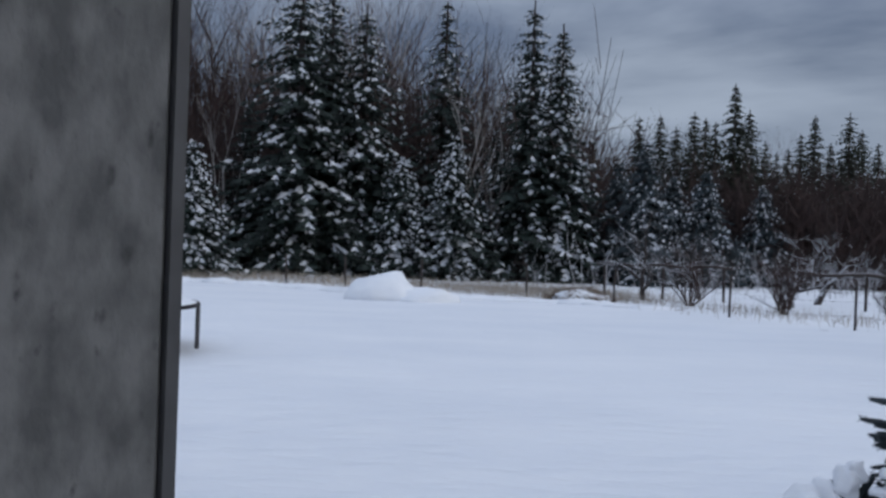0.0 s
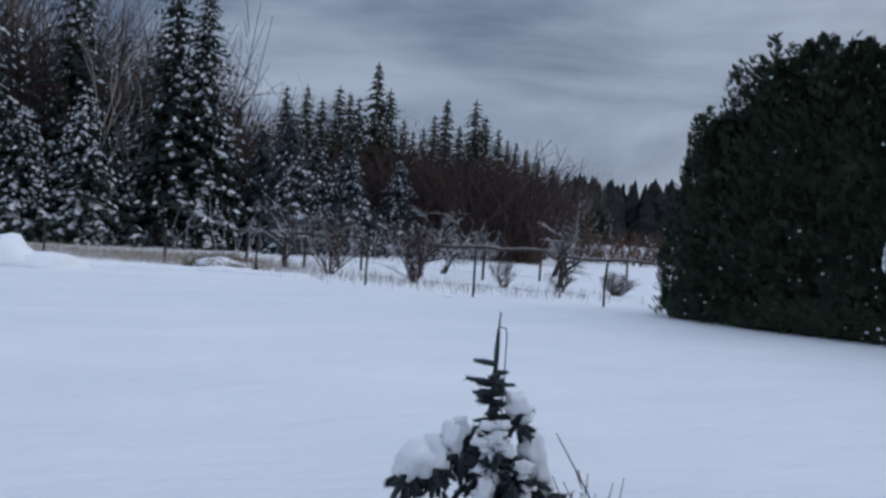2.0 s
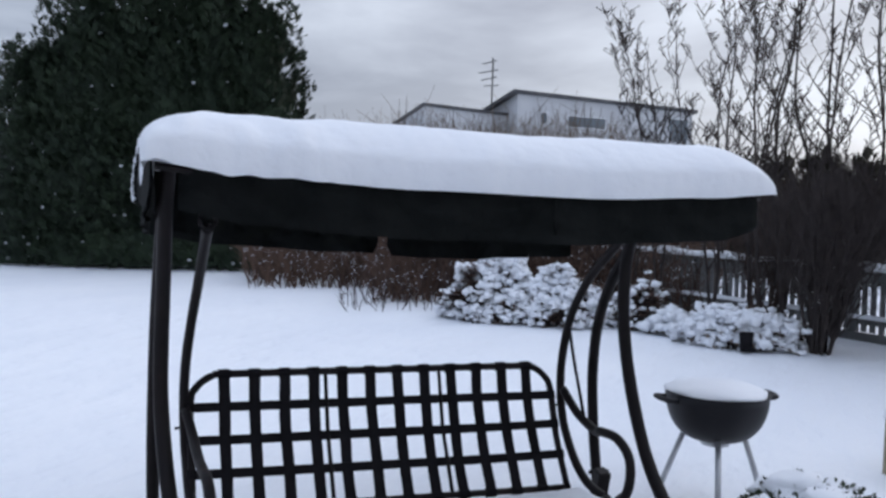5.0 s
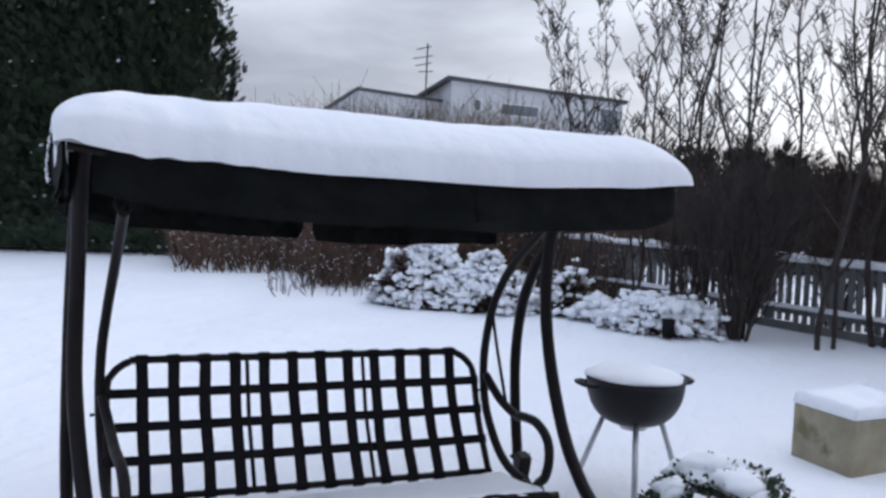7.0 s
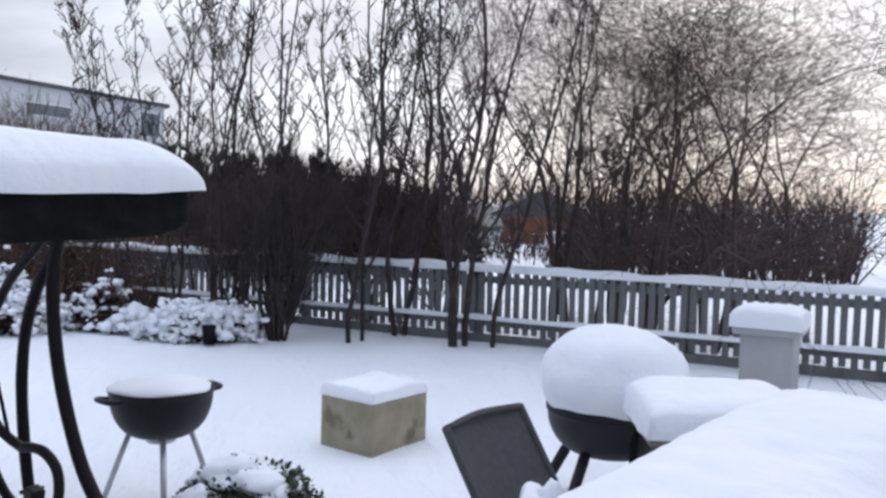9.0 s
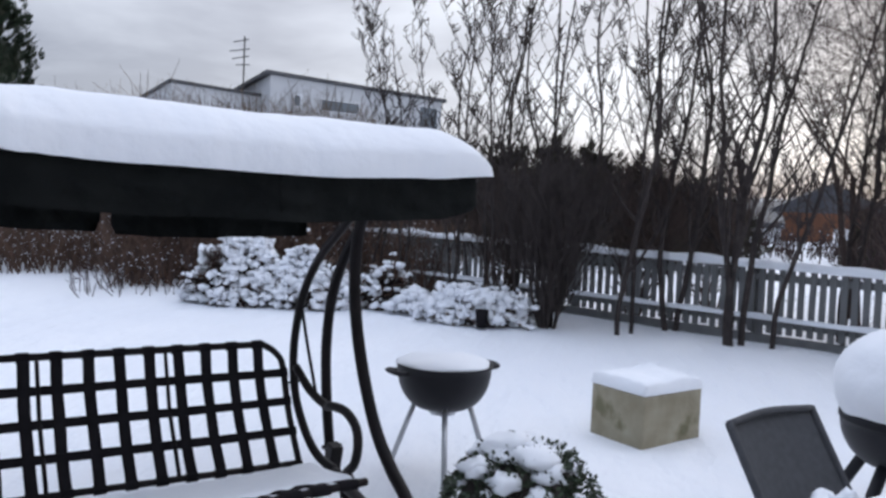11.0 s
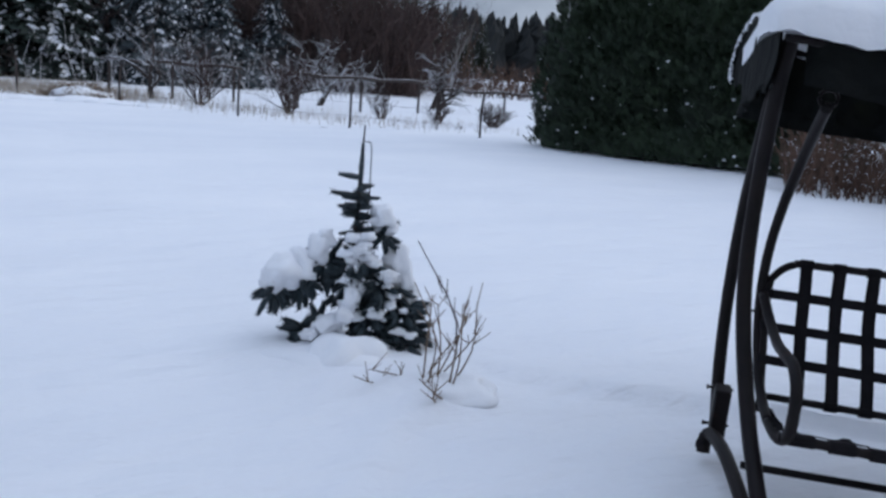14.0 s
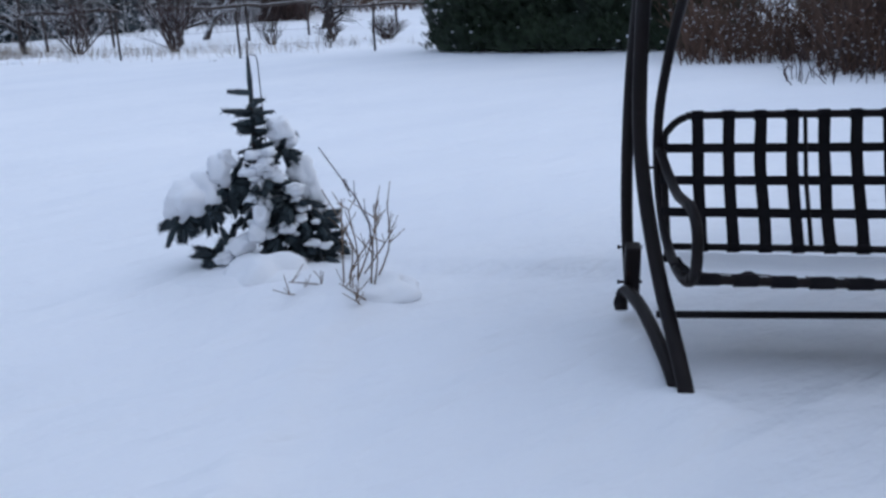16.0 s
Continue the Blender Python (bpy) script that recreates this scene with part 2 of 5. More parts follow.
def ico(n):
    bm = bmesh.new()
    bmesh.ops.create_icosphere(bm, subdivisions=n, radius=1)
    r = [tuple(v.co) for v in bm.verts], [tuple(v.index for v in f.verts) for f in bm.faces]
    bm.free()
    return r


ICO = {1: ico(1), 2: ico(2), 3: ico(3), 4: ico(4)}


def part(name, shape, mat, parent, label="", smooth=False):
    ob = new(name, shape.mesh(name, mat, smooth))
    ob.parent = parent
    if label:
        ob["label"] = label
    return ob


def thing(name, m, label, category, group="", kind=""):
    ob = new(name)
    ob.empty_display_size = 0.1
    ob.matrix_world = m
    return tagged(ob, label, category, group, kind)


def solid(name, shape, mat, m, label, category="", group="", kind="", smooth=False):
    ob = new(name, shape.mesh(name, mat, smooth))
    ob.matrix_world = m
    return tagged(ob, label, category, group, kind)


def at(b, d, z=0.0, turn=0.0):
    """A place by bearing and distance from the middle of the terrace."""
    a = radians(b)
    return pose(0.05 + d * math.sin(a), -0.1 + d * math.cos(a), z, 0, 0, turn)


def smoothline(pts, n=6):
    """A Catmull-Rom line through the points."""
    P = [Vector(p) for p in pts]
    P = [P[0] * 2 - P[1]] + P + [P[-1] * 2 - P[-2]]
    out = []
    for i in range(1, len(P) - 2):
        a, b, c, d = P[i - 1:i + 3]
        for k in range(n):
            t = k / n
            out.append(0.5 * ((2 * b) + (c - a) * t + (2 * a - 5 * b + 4 * c - d) * t * t + (3 * b - a - 3 * c + d) * t ** 3))
    out.append(P[-2])
    return out


# ---- ground ----
def ground_height(x, y):
    r = math.hypot(x, y)
    h = 0.025 * noise.noise(Vector((x * 0.22, y * 0.22, 3.0))) + 0.012 * noise.noise(Vector((x * 0.9, y * 0.6, 7.0)))
    h *= min(1.0, r / 2.0)
    # drifts round the swing foot, the young spruce and along the garden fence
    h += 0.05 * math.exp(-((x - 1.42) ** 2 + (y - 2.85) ** 2) / 0.09)
    h += 0.05 * math.exp(-((x - 1.66) ** 2 + (y - 1.36) ** 2) / 0.02)
    h += 0.06 * math.exp(-((x - 1.15) ** 2 + (y - 3.35) ** 2) / 0.12)
    # the terrace slab shows through the snow as a shallow step
    u, v = (x - 1.757) * 0.730 - (y - 1.591) * 0.684, (x - 1.757) * 0.684 + (y - 1.591) * 0.730
    side = max(-1.02 - u + 0.05 * noise.noise(Vector((u, v * 2, 1))), v - 1.03 + 0.04 * noise.noise(Vector((u * 2, v, 5))))
    h -= 0.038 / (1 + math.exp(max(-30, min(30, side / 0.022)))) * max(0.0, min(1.0, (2.2 - u) / 0.6))
    h += 0.012 * math.exp(-((side - 0.06) / 0.07) ** 2) * max(0.0, min(1.0, (2.2 - u) / 0.6))
    # faint ripples of wind-laid snow
    h += (0.016 * noise.noise(Vector((x * 0.55 + y * 0.25, y * 1.3, 2.0))) + 0.008 * noise.noise(Vector((x * 1.7 + y * 0.6, y * 3.4, 9.0)))) * min(1.0, max(0.0, (r - 2.5) / 2))
    if r > 60:
        h += (r - 60) * 0.012
    return h


def build_ground():
    s = Shape()
    radii = [0.0] + [0.35 * 1.06 ** i for i in range(26)] + [1.502 + 0.045 * i for i in range(1, 56)] + [3.977 * 1.045 ** i for i in range(1, 106)]
    n = 300
    vs = [(0, 0, 0.0)]
    for r in radii[1:]:
        for k in range(n):
            a = 2 * math.pi * k / n
            x, y = r * math.sin(a), r * math.cos(a)
            vs.append((x, y, ground_height(x, y)))
    fs = [(0, 1 + (k + 1) % n, 1 + k) for k in range(n)]
    for i in range(len(radii) - 2):
        for k in range(n):
            a, b = 1 + i * n + k, 1 + i * n + (k + 1) % n
            fs.append((a, b, b + n, a + n))
    s.add(vs, fs)
    g = solid("ground", s, SNOW_LAWN, Matrix(), "smooth untrodden snow covering the garden lawn and fields", "ground", kind="structure", smooth=True)
    return g


build_ground()

# ---- house side: concrete terrace wall and the wall behind the camera ----
EU, EV = Vector((0.730, -0.684, 0)), Vector((0.684, 0.730, 0))


def axes(x, y, z=0.0):
    """A pose whose x runs along the house front and whose y runs out into the garden."""
    return Matrix.Translation((x, y, z)) @ Matrix((EU, EV, (0, 0, 1))).transposed().to_4x4()


w = thing("wall_concrete", axes(-0.437, 0.686), "grey mottled concrete terrace side wall with dark edge strip", "wall", kind="structure")
part("panel", Shape().box((-0.16, -1.9, -0.2), (0.0, -0.014, 2.7), bevel=0.004), CONCRETE, w)
part("trim", Shape().box((-0.15, -0.0135, -0.2), (0.0035, -0.006, 2.7)).box((-0.15, -0.006, -0.2), (-0.004, 0.0, 2.7)), TRIM, w, "thin dark edge strip")
# Unseen house wall, made tall to keep sky light off the near snow.
solid("wall_house", Shape().box((-6, -0.3, -0.2), (9, 0, 6.2)), PLASTER, axes(-1.75, -0.62), "unseen pale house wall behind the terrace, raised to shade the near snow", "wall", kind="structure")


# ---- garden swing ----
SWING = axes(1.757, 1.591)
sw = thing("garden_swing", SWING, "dark metal three-seat garden swing with snow-laden black canopy", "swing")


def curve_tube(name, pts, r, parent, mat=STEEL, label="", sides=10, n=7):
    return part(name, Shape().tube(smoothline(pts, n), r, sides), mat, parent, label, smooth=True)


# Left and right side frames: (distance along the front, out, up); the left feet flare inwards
FRONT_LEG = [[(0.010, 0.23, 1.40), (0.004, 0.34, 1.25), (0.0, 0.45, 0.98), (-0.006, 0.41, 0.69), (0.006, 0.32, 0.48), (0.034, 0.16, 0.27), (0.057, -0.01, 0.15), (0.080, -0.17, 0.03), (0.088, -0.22, -0.06)],
             [(1.68, 0.23, 1.37), (1.68, 0.34, 1.24), (1.68, 0.43, 1.13), (1.68, 0.455, 0.95), (1.68, 0.43, 0.76), (1.68, 0.36, 0.56), (1.68, 0.26, 0.38), (1.68, 0.145, 0.26), (1.67, -0.01, 0.16), (1.66, -0.22, -0.06)]]
REAR_LEG = [[(0.0, 0.36, 1.28), (-0.01, 0.46, 1.08), (-0.018, 0.60, 0.85), (-0.024, 0.665, 0.56), (-0.025, 0.62, 0.29), (-0.016, 0.56, 0.08)],
            [(1.68, 0.33, 1.27), (1.68, 0.43, 1.13), (1.68, 0.55, 0.99), (1.68, 0.64, 0.82), (1.68, 0.672, 0.62), (1.68, 0.655, 0.41), (1.68, 0.615, 0.21), (1.68, 0.575, 0.06)]]
for side in (0, 1):
    k = 1 - 2 * side
    curve_tube("front_leg", FRONT_LEG[side], 0.0240, sw, sides=12)
    curve_tube("rear_leg", REAR_LEG[side], 0.0215, sw, sides=12)
    u, v = (-0.022, 0.605) if side == 0 else (1.68, 0.625)
    # flat clamp plate round the foot of the rear leg, with two through bolts
    part("socket", Shape().box((-0.027, -0.030, 0.045), (0.027, 0.030, 0.245), Matrix.Translation((u + 0.012 * k, v - 0.025, 0)) @ Matrix.Rotation(radians(13), 4, "X"), bevel=0.006), STEEL, sw)
    for w_ in (0.215, 0.085):
        vv = v - 0.025 + 0.046 * (w_ - 0.14)
        part("bolt", Shape().tube([(u - 0.034, vv, w_), (u + 0.050, vv, w_)], 0.0055, 6).tube([(u - 0.038, vv, w_), (u - 0.032, vv, w_)], 0.009, 6), STEEL, sw)
    curve_tube("base_tube", [(u - 0.028 * k, 0.50, 0.005), (u - 0.026 * k, 0.52, 0.05), (u - 0.008 * k, 0.49, 0.078), (u + 0.022 * k, 0.33, 0.085), (u + 0.055 * k, 0.12, 0.055), (u + 0.082 * k, -0.06, 0.01), (u + 0.095 * k, -0.16, -0.05)], 0.023, sw, sides=12)
    part("end_cap", Shape().blob((u - 0.030 * k, 0.515, 0.028), (0.026, 0.026, 0.032), 3 + side, 0.1, 2), WEB, sw, "black plastic end cap", smooth=True)
part("cross_bar", Shape().tube([(0.05, 0.30, 0.066), (1.66, 0.30, 0.06)], 0.0125, 8), STEEL, sw, smooth=True)
part("top_bar", Shape().tube([(0.0, 0.36, 1.355), (1.69, 0.36, 1.335)], 0.018, 8), STEEL, sw, smooth=True)

# canopy
CU0, CU1, CD = -0.035, 1.955, 1.12
EAVE = [(-0.06, 1.384), (0.25, 1.350), (0.70, 1.327), (1.30, 1.315), (1.70, 1.327), (1.96, 1.345)]


def eave_z(u):
    """Height of the sagging front edge."""
    for (a, za), (b, zb) in zip(EAVE, EAVE[1:]):
        if u <= b or b > 1.9:
            t = max(0.0, min(1.0, (u - a) / (b - a)))
            return za + (zb - za) * t * t * (3 - 2 * t)


def roof_z(u, v):
    t = v / CD
    return eave_z(u) + 0.055 * math.sin(math.pi * min(1, t * 1.3)) * (1 - t) - 0.085 * t


canopy = Shape()
NU, NV = 40, 12
vs = []
for i in range(NU + 1):
    for j in range(NV + 1):
        u, v = CU0 + (CU1 - CU0) * i / NU, CD * j / NV
        vs.append((u, v, roof_z(u, v)))
canopy.add(vs, [(i * (NV + 1) + j, i * (NV + 1) + j + 1, (i + 1) * (NV + 1) + j + 1, (i + 1) * (NV + 1) + j) for i in range(NU) for j in range(NV)])
part("canopy", canopy, CANVAS, sw, "black-green canvas roof", smooth=True)


def valance(name, pts, drop, wave=0.010, fold=1.0, hem=True):
    """A hanging strip of canvas, two-sided, with slack folds and a stitched hem."""
    s = Shape()
    n, rows = len(pts) - 1, 9
    for side in (0.0, 0.006):
        vs = []
        for i, (p, o) in enumerate(pts):
            t = i / n
            d = drop(t) if callable(drop) else drop
            for j in range(rows + 1):
                q = j / rows
                slant = t + 0.03 * q
                bow = wave * q * math.sin(slant * 23) + fold * (0.050 * q * noise.noise(Vector((slant * 7, q * 1.2, 4.1))) + 0.026 * math.sin(math.pi * q * 0.8) * noise.noise(Vector((slant * 19 - q * 2.0, q * 2, 1.3))) + 0.012 * q * noise.noise(Vector((slant * 46, q * 3, 8.3))))
                if hem and j >= rows - 1:
                    bow += 0.005
                vs.append((p[0] + o[0] * (bow + side), p[1] + o[1] * (bow + side), p[2] + 0.002 - d * q))
        s.add(vs, [(i * (rows + 1) + j, i * (rows + 1) + j + 1, (i + 1) * (rows + 1) + j + 1, (i + 1) * (rows + 1) + j) for i in range(n) for j in range(rows)])
    return part(name, s, CANVAS, sw, smooth=True)


def front_drop(t):
    u = CU0 + (CU1 - CU0) * t
    d = 0.146 - 0.022 * max(0, 1 - t * 5) + 0.006 * noise.noise(Vector((t * 9, 0, 2)))
    return d - 0.030 * max(0, (u - 1.66) / 0.3) ** 1.5


FU0 = 0.027
front = [((FU0 + (CU1 - FU0) * i / 110, -0.004, eave_z(FU0 + (CU1 - FU0) * i / 110) - 0.004), (0, -1)) for i in range(111)]
front = [((p[0], p[1] + 0.07 * max(0, (i / 110 - 0.955) / 0.045) ** 2 + 0.05 * max(0, 1 - i / 4) ** 2, p[2]), o) for i, (p, o) in enumerate(front)]
valance("front_valance", front, front_drop)
# canvas folded in behind the corner post
valance("corner_fold", [((-0.03 + 0.22 * i / 12, 0.43, roof_z(max(CU0, -0.03 + 0.22 * i / 12), 0.43) - 0.004), (0, 1)) for i in range(13)], 0.20, fold=0.4)
# seam where two lengths of canvas meet
part("seam", Shape().tube([(1.14, -0.016, 1.318), (1.135, -0.024, 1.25), (1.14, -0.030, 1.18)], 0.005, 6, flat=0.6), CANVAS, sw, smooth=True)
for ua, ub in ((CU0, 0.885), (0.935, 1.80)):
    back = [((ua + (ub - ua) * i / 40, CD + 0.004, roof_z(ua + (ub - ua) * i / 40, CD)), (0, 1)) for i in range(41)]
    valance("rear_valance", back, lambda t, ua=ua, ub=ub: 0.055 + 0.125 * min(1, (t if ua > 0.5 else 1 - t) / 0.03 + 0.6) * (0.92 + 0.08 * t) + 0.02 * (ua > 0.5))
for nm, u, o in (("side_valance", CU0 - 0.004, -1), ("side_valance", CU1 + 0.004, 1)):
    valance(nm, [((u - (0.03 if o > 0 else 0.0), 0.02 + 0.08 * (o > 0) + (CD - 0.10) * i / 24, roof_z(u, CD * i / 24)), (o, 0)) for i in range(25)], lambda t, o=o: 0.11 if o > 0 else 0.165, fold=0.3)
# slack canvas gathered over the hoop at one end, its edge rimed with frost
hoop = smoothline([(CU0 - 0.008, 0.10, 1.40), (CU0 - 0.024, 0.42, 1.452), (CU0 - 0.032, 0.72, 1.445), (CU0 - 0.045, 0.90, 1.39), (CU0 - 0.052, 0.98, 1.31), (CU0 - 0.046, 1.0, 1.26)], 6)
flap = Shape()
flap.add([tuple(p) for p in hoop] + [(p.x * 0.6 - 0.022, p.y * 0.98, 1.225 + 0.03 * math.sin(p.y * 9)) for p in hoop], [(i, i + 1, len(hoop) + i + 1, len(hoop) + i) for i in range(len(hoop) - 1)])
flap.add([(x + 0.005, y, z) for x, y, z in flap.v], [tuple(reversed(f)) for f in flap.f])
part("end_flap", flap, CANVAS, sw, "slack black canvas end flap", smooth=True)
part("rim", Shape().tube(hoop, 0.011, 8), CANVAS, sw, smooth=True)
frost = Shape()
rfr = random.Random(12)
for i in range(110):
    p = hoop[min(len(hoop) - 2, int(4 + i / 110 * (len(hoop) - 4)))].lerp(hoop[min(len(hoop) - 1, int(5 + i / 110 * (len(hoop) - 4)))], rfr.random()) + Vector((rfr.gauss(-0.008, 0.002), rfr.gauss(0, 0.010), rfr.gauss(0.003, 0.004)))
    r = rfr.uniform(0.003, 0.0065)
    frost.blob(p, (r, r * 1.2, r * rfr.uniform(0.8, 1.6)), i, 0.8, 2)
part("frost", frost, SNOW, sw, "crust of frost along the canvas rim", smooth=True)["kind"] = "stuff"
part("front_bar", Shape().tube([(u, 0.012, eave_z(u) - 0.014) for u in (CU0, 0.25, 0.7, 1.3, 1.7, CU1 - 0.03)], 0.011, 8), STEEL, sw, smooth=True)

# hanging seat: two looped side frames, woven back, woven seat
HANG = [(0.14, 1.20), (0.22, 1.15), (0.40, 1.02), (0.53, 0.87), (0.59, 0.72), (0.605, 0.58), (0.57, 0.44), (0.47, 0.32), (0.36, 0.262), (0.22, 0.25)]
HANG_U = [[0.114, 0.112, 0.106, 0.092, 0.078, 0.074, 0.078, 0.086, 0.096, 0.100], [1.50] * 10]
ARM = [(0.58, 0.565), (0.45, 0.50), (0.30, 0.475), (0.14, 0.488), (0.03, 0.495), (-0.055, 0.462), (-0.075, 0.40), (-0.055, 0.33), (0.0, 0.285), (0.09, 0.258), (0.22, 0.25)]
ARM_U = [[0.080, 0.098, 0.105, 0.108, 0.111, 0.114, 0.115, 0.115, 0.112, 0.106, 0.100], [1.50, 1.498, 1.49, 1.48, 1.475, 1.47, 1.47, 1.47, 1.475, 1.48, 1.49]]
for side in (0, 1):
    u0 = HANG_U[side][0]
    part("hook", Shape().tube([(u0 + 0.024 * math.cos(a * 0.5236), 0.14, 1.222 + 0.024 * math.sin(a * 0.5236)) for a in range(13)], 0.0055, 6).tube([(u0, 0.14, 1.246), (u0, 0.15, 1.35)], 0.0045, 6).tube([(u0 - 0.006, 0.14, 1.20), (u0 + 0.006, 0.14, 1.20)], 0.011, 8), STEEL, sw, "small steel hook ring", smooth=True)
    curve_tube("hanger", [(u, v, z) for u, (v, z) in zip(HANG_U[side], HANG)], 0.0165, sw, sides=12)
    curve_tube("armrest", [(u, v + (0.10 * side if v < 0.2 and z > 0.26 else 0.0), z) for u, (v, z) in zip(ARM_U[side], ARM)], 0.0165, sw, sides=12)
    um = HANG_U[side][5]
    part("bolt", Shape().tube([(um - 0.026, 0.60, 0.50), (um + 0.024, 0.60, 0.50)], 0.005, 6).tube([(um - 0.029, 0.60, 0.50), (um - 0.024, 0.60, 0.50)], 0.008, 6), STEEL, sw)
    if side:
        curve_tube("stay", [(um + 0.004, 0.56, 0.83), (um + 0.002, 0.505, 0.70), (um, 0.44, 0.57), (um, 0.40, 0.485)], 0.0065, sw, sides=8)

BU0, BU1 = 0.095, 1.452
BT, BB = Vector((0, 0.62, 0.676)), Vector((0, 0.43, 0.262))


def on_back(u, t):
    q = BB.lerp(BT, t)
    return (u, q.y + 0.03 * math.sin(math.pi * t), q.z - (0.034 - 0.014 * t) * (u - BU0) / (BU1 - BU0))


back = thing("backrest", Matrix(), "", "")
back.parent = sw
for key in list(back.keys()):
    del back[key]
loop = [on_back(BU0, 0.0), on_back(BU0, 0.4), on_back(BU0, 0.78), on_back(BU0 + 0.02, 0.9), on_back(BU0 + 0.07, 0.985), on_back(BU0 + 0.14, 1.0), on_back((BU0 + BU1) / 2, 1.0),
        on_back(BU1 - 0.14, 1.0), on_back(BU1 - 0.07, 0.985), on_back(BU1 - 0.02, 0.9), on_back(BU1, 0.78), on_back(BU1, 0.4), on_back(BU1, 0.0)]
part("frame", Shape().tube(smoothline(loop, 6), 0.013, 8), STEEL, back, smooth=True)
part("frame", Shape().tube([on_back(BU0, 0.0), on_back(BU1, 0.0)], 0.012, 8), STEEL, back, smooth=True)
for u in (BU0, BU1):
    b0 = Vector(on_back(u, 0.0))
    part("foot", Shape().tube([b0 + Vector((0, 0, 0.01)), b0 + Vector((0, -0.02, -0.05))], 0.013, 8).tube([b0 + Vector((-0.024, -0.015, -0.035)), b0 + Vector((0.024, -0.015, -0.035))], 0.010, 6), STEEL, back, smooth=True)


def strap(a, wdir, width, n=14, off=0.0, sway=0.0, seed=0.0):
    """A flat webbing band wrapped round the frame at both ends."""
    s = Shape()
    wv = Vector(wdir) * width / 2
    vs = []
    for i in range(n + 1):
        t = i / n
        p = Vector(a(t)) + Vector((0, off + 0.006 * noise.noise(Vector((t * 3, seed, 1))), 0)) + Vector(wdir) * sway * noise.noise(Vector((t * 2.2, seed, 5)))
        k = 1 - 0.10 * abs(noise.noise(Vector((t * 5, seed, 9))))
        for q in (p - wv * k + Vector((0, -0.0018, 0)), p + wv * k + Vector((0, -0.0018, 0)), p + wv * k + Vector((0, 0.0018, 0)), p - wv * k + Vector((0, 0.0018, 0))):
            vs.append(tuple(q))
    s.add(vs, [(i * 4 + k, i * 4 + (k + 1) % 4, i * 4 + 4 + (k + 1) % 4, i * 4 + 4 + k) for i in range(n) for k in range(4)])
    for t in (0.0, 1.0):
        p = Vector(a(t))
        s.tube([p - wv, p + wv], 0.0175, 8)
    return s


NS = 12
gap_u = [BU0 + 0.112 + (BU1 - BU0 - 0.215) * i / (NS - 1) for i in range(NS)]
for i, u in enumerate(gap_u):
    part("strap", strap(lambda t, u=u: on_back(u, t), (1, 0, 0), 0.040, off=-0.010, sway=0.004, seed=i * 1.7), WEB, back)
for u in ((gap_u[3] + gap_u[4]) / 2 - 0.008, (gap_u[7] + gap_u[8]) / 2 + 0.008):
    part("brace", Shape().tube([on_back(u, 0), on_back(u, 0.5), on_back(u, 1)], 0.0075, 6), STEEL, back, smooth=True)
for j, t in enumerate((0.25, 0.495, 0.74)):
    part("strap", strap(lambda q, t=t: on_back(BU0 + (BU1 - BU0) * q, t), (0, 0.3, 0.95), 0.032, 30, off=-0.006, sway=0.006, seed=j + 40.3), WEB, back)

seat = thing("seat", Matrix(), "", "")
seat.parent = sw
for key in list(seat.keys()):
    del seat[key]


def on_seat(u, t):
    """The seat tips back: its front rail is the highest."""
    w_ = (u - BU0) / (BU1 - BU0)
    return (u, -0.02 + 0.36 * t, 0.300 - 0.060 * t - 0.012 * math.sin(math.pi * t) - 0.015 * math.sin(math.pi * w_) - 0.014 * w_)


for t in (0.0, 1.0):
    part("frame", Shape().tube([on_seat(BU0 + (BU1 + 0.03 - BU0) * i / 12, t) for i in range(13)], 0.014, 8), STEEL, seat, smooth=True)
for i in range(13):
    u = BU0 + 0.06 + (BU1 - BU0 - 0.1) * i / 12
    s = Shape()
    vs = []
    for q in range(7):
        p = Vector(on_seat(u, q / 6))
        vs += [(p.x - 0.034, p.y, p.z + 0.014), (p.x + 0.034, p.y, p.z + 0.014), (p.x + 0.034, p.y, p.z + 0.017), (p.x - 0.034, p.y, p.z + 0.017)]
    s.add(vs, [(q * 4 + k, q * 4 + (k + 1) % 4, q * 4 + 4 + (k + 1) % 4, q * 4 + 4 + k) for q in range(6) for k in range(4)])
    p = Vector(on_seat(u, 0))
    s.tube([(p.x - 0.034, p.y, p.z), (p.x + 0.034, p.y, p.z)], 0.018, 10)
    part("strap", s, WEB, seat)
for t in (0.16, 0.38, 0.60, 0.82):
    s = Shape()
    vs = []
    for q in range(25):
        p = Vector(on_seat(BU0 + (BU1 - BU0) * q / 24, t))
        vs += [(p.x, p.y - 0.018, p.z + 0.0175), (p.x, p.y + 0.018, p.z + 0.0175), (p.x, p.y + 0.018, p.z + 0.0205), (p.x, p.y - 0.018, p.z + 0.0205)]
    s.add(vs, [(q * 4 + k, q * 4 + (k + 1) % 4, q * 4 + 4 + (k + 1) % 4, q * 4 + 4 + k) for q in range(24) for k in range(4)])
    part("strap", s, WEB, seat)


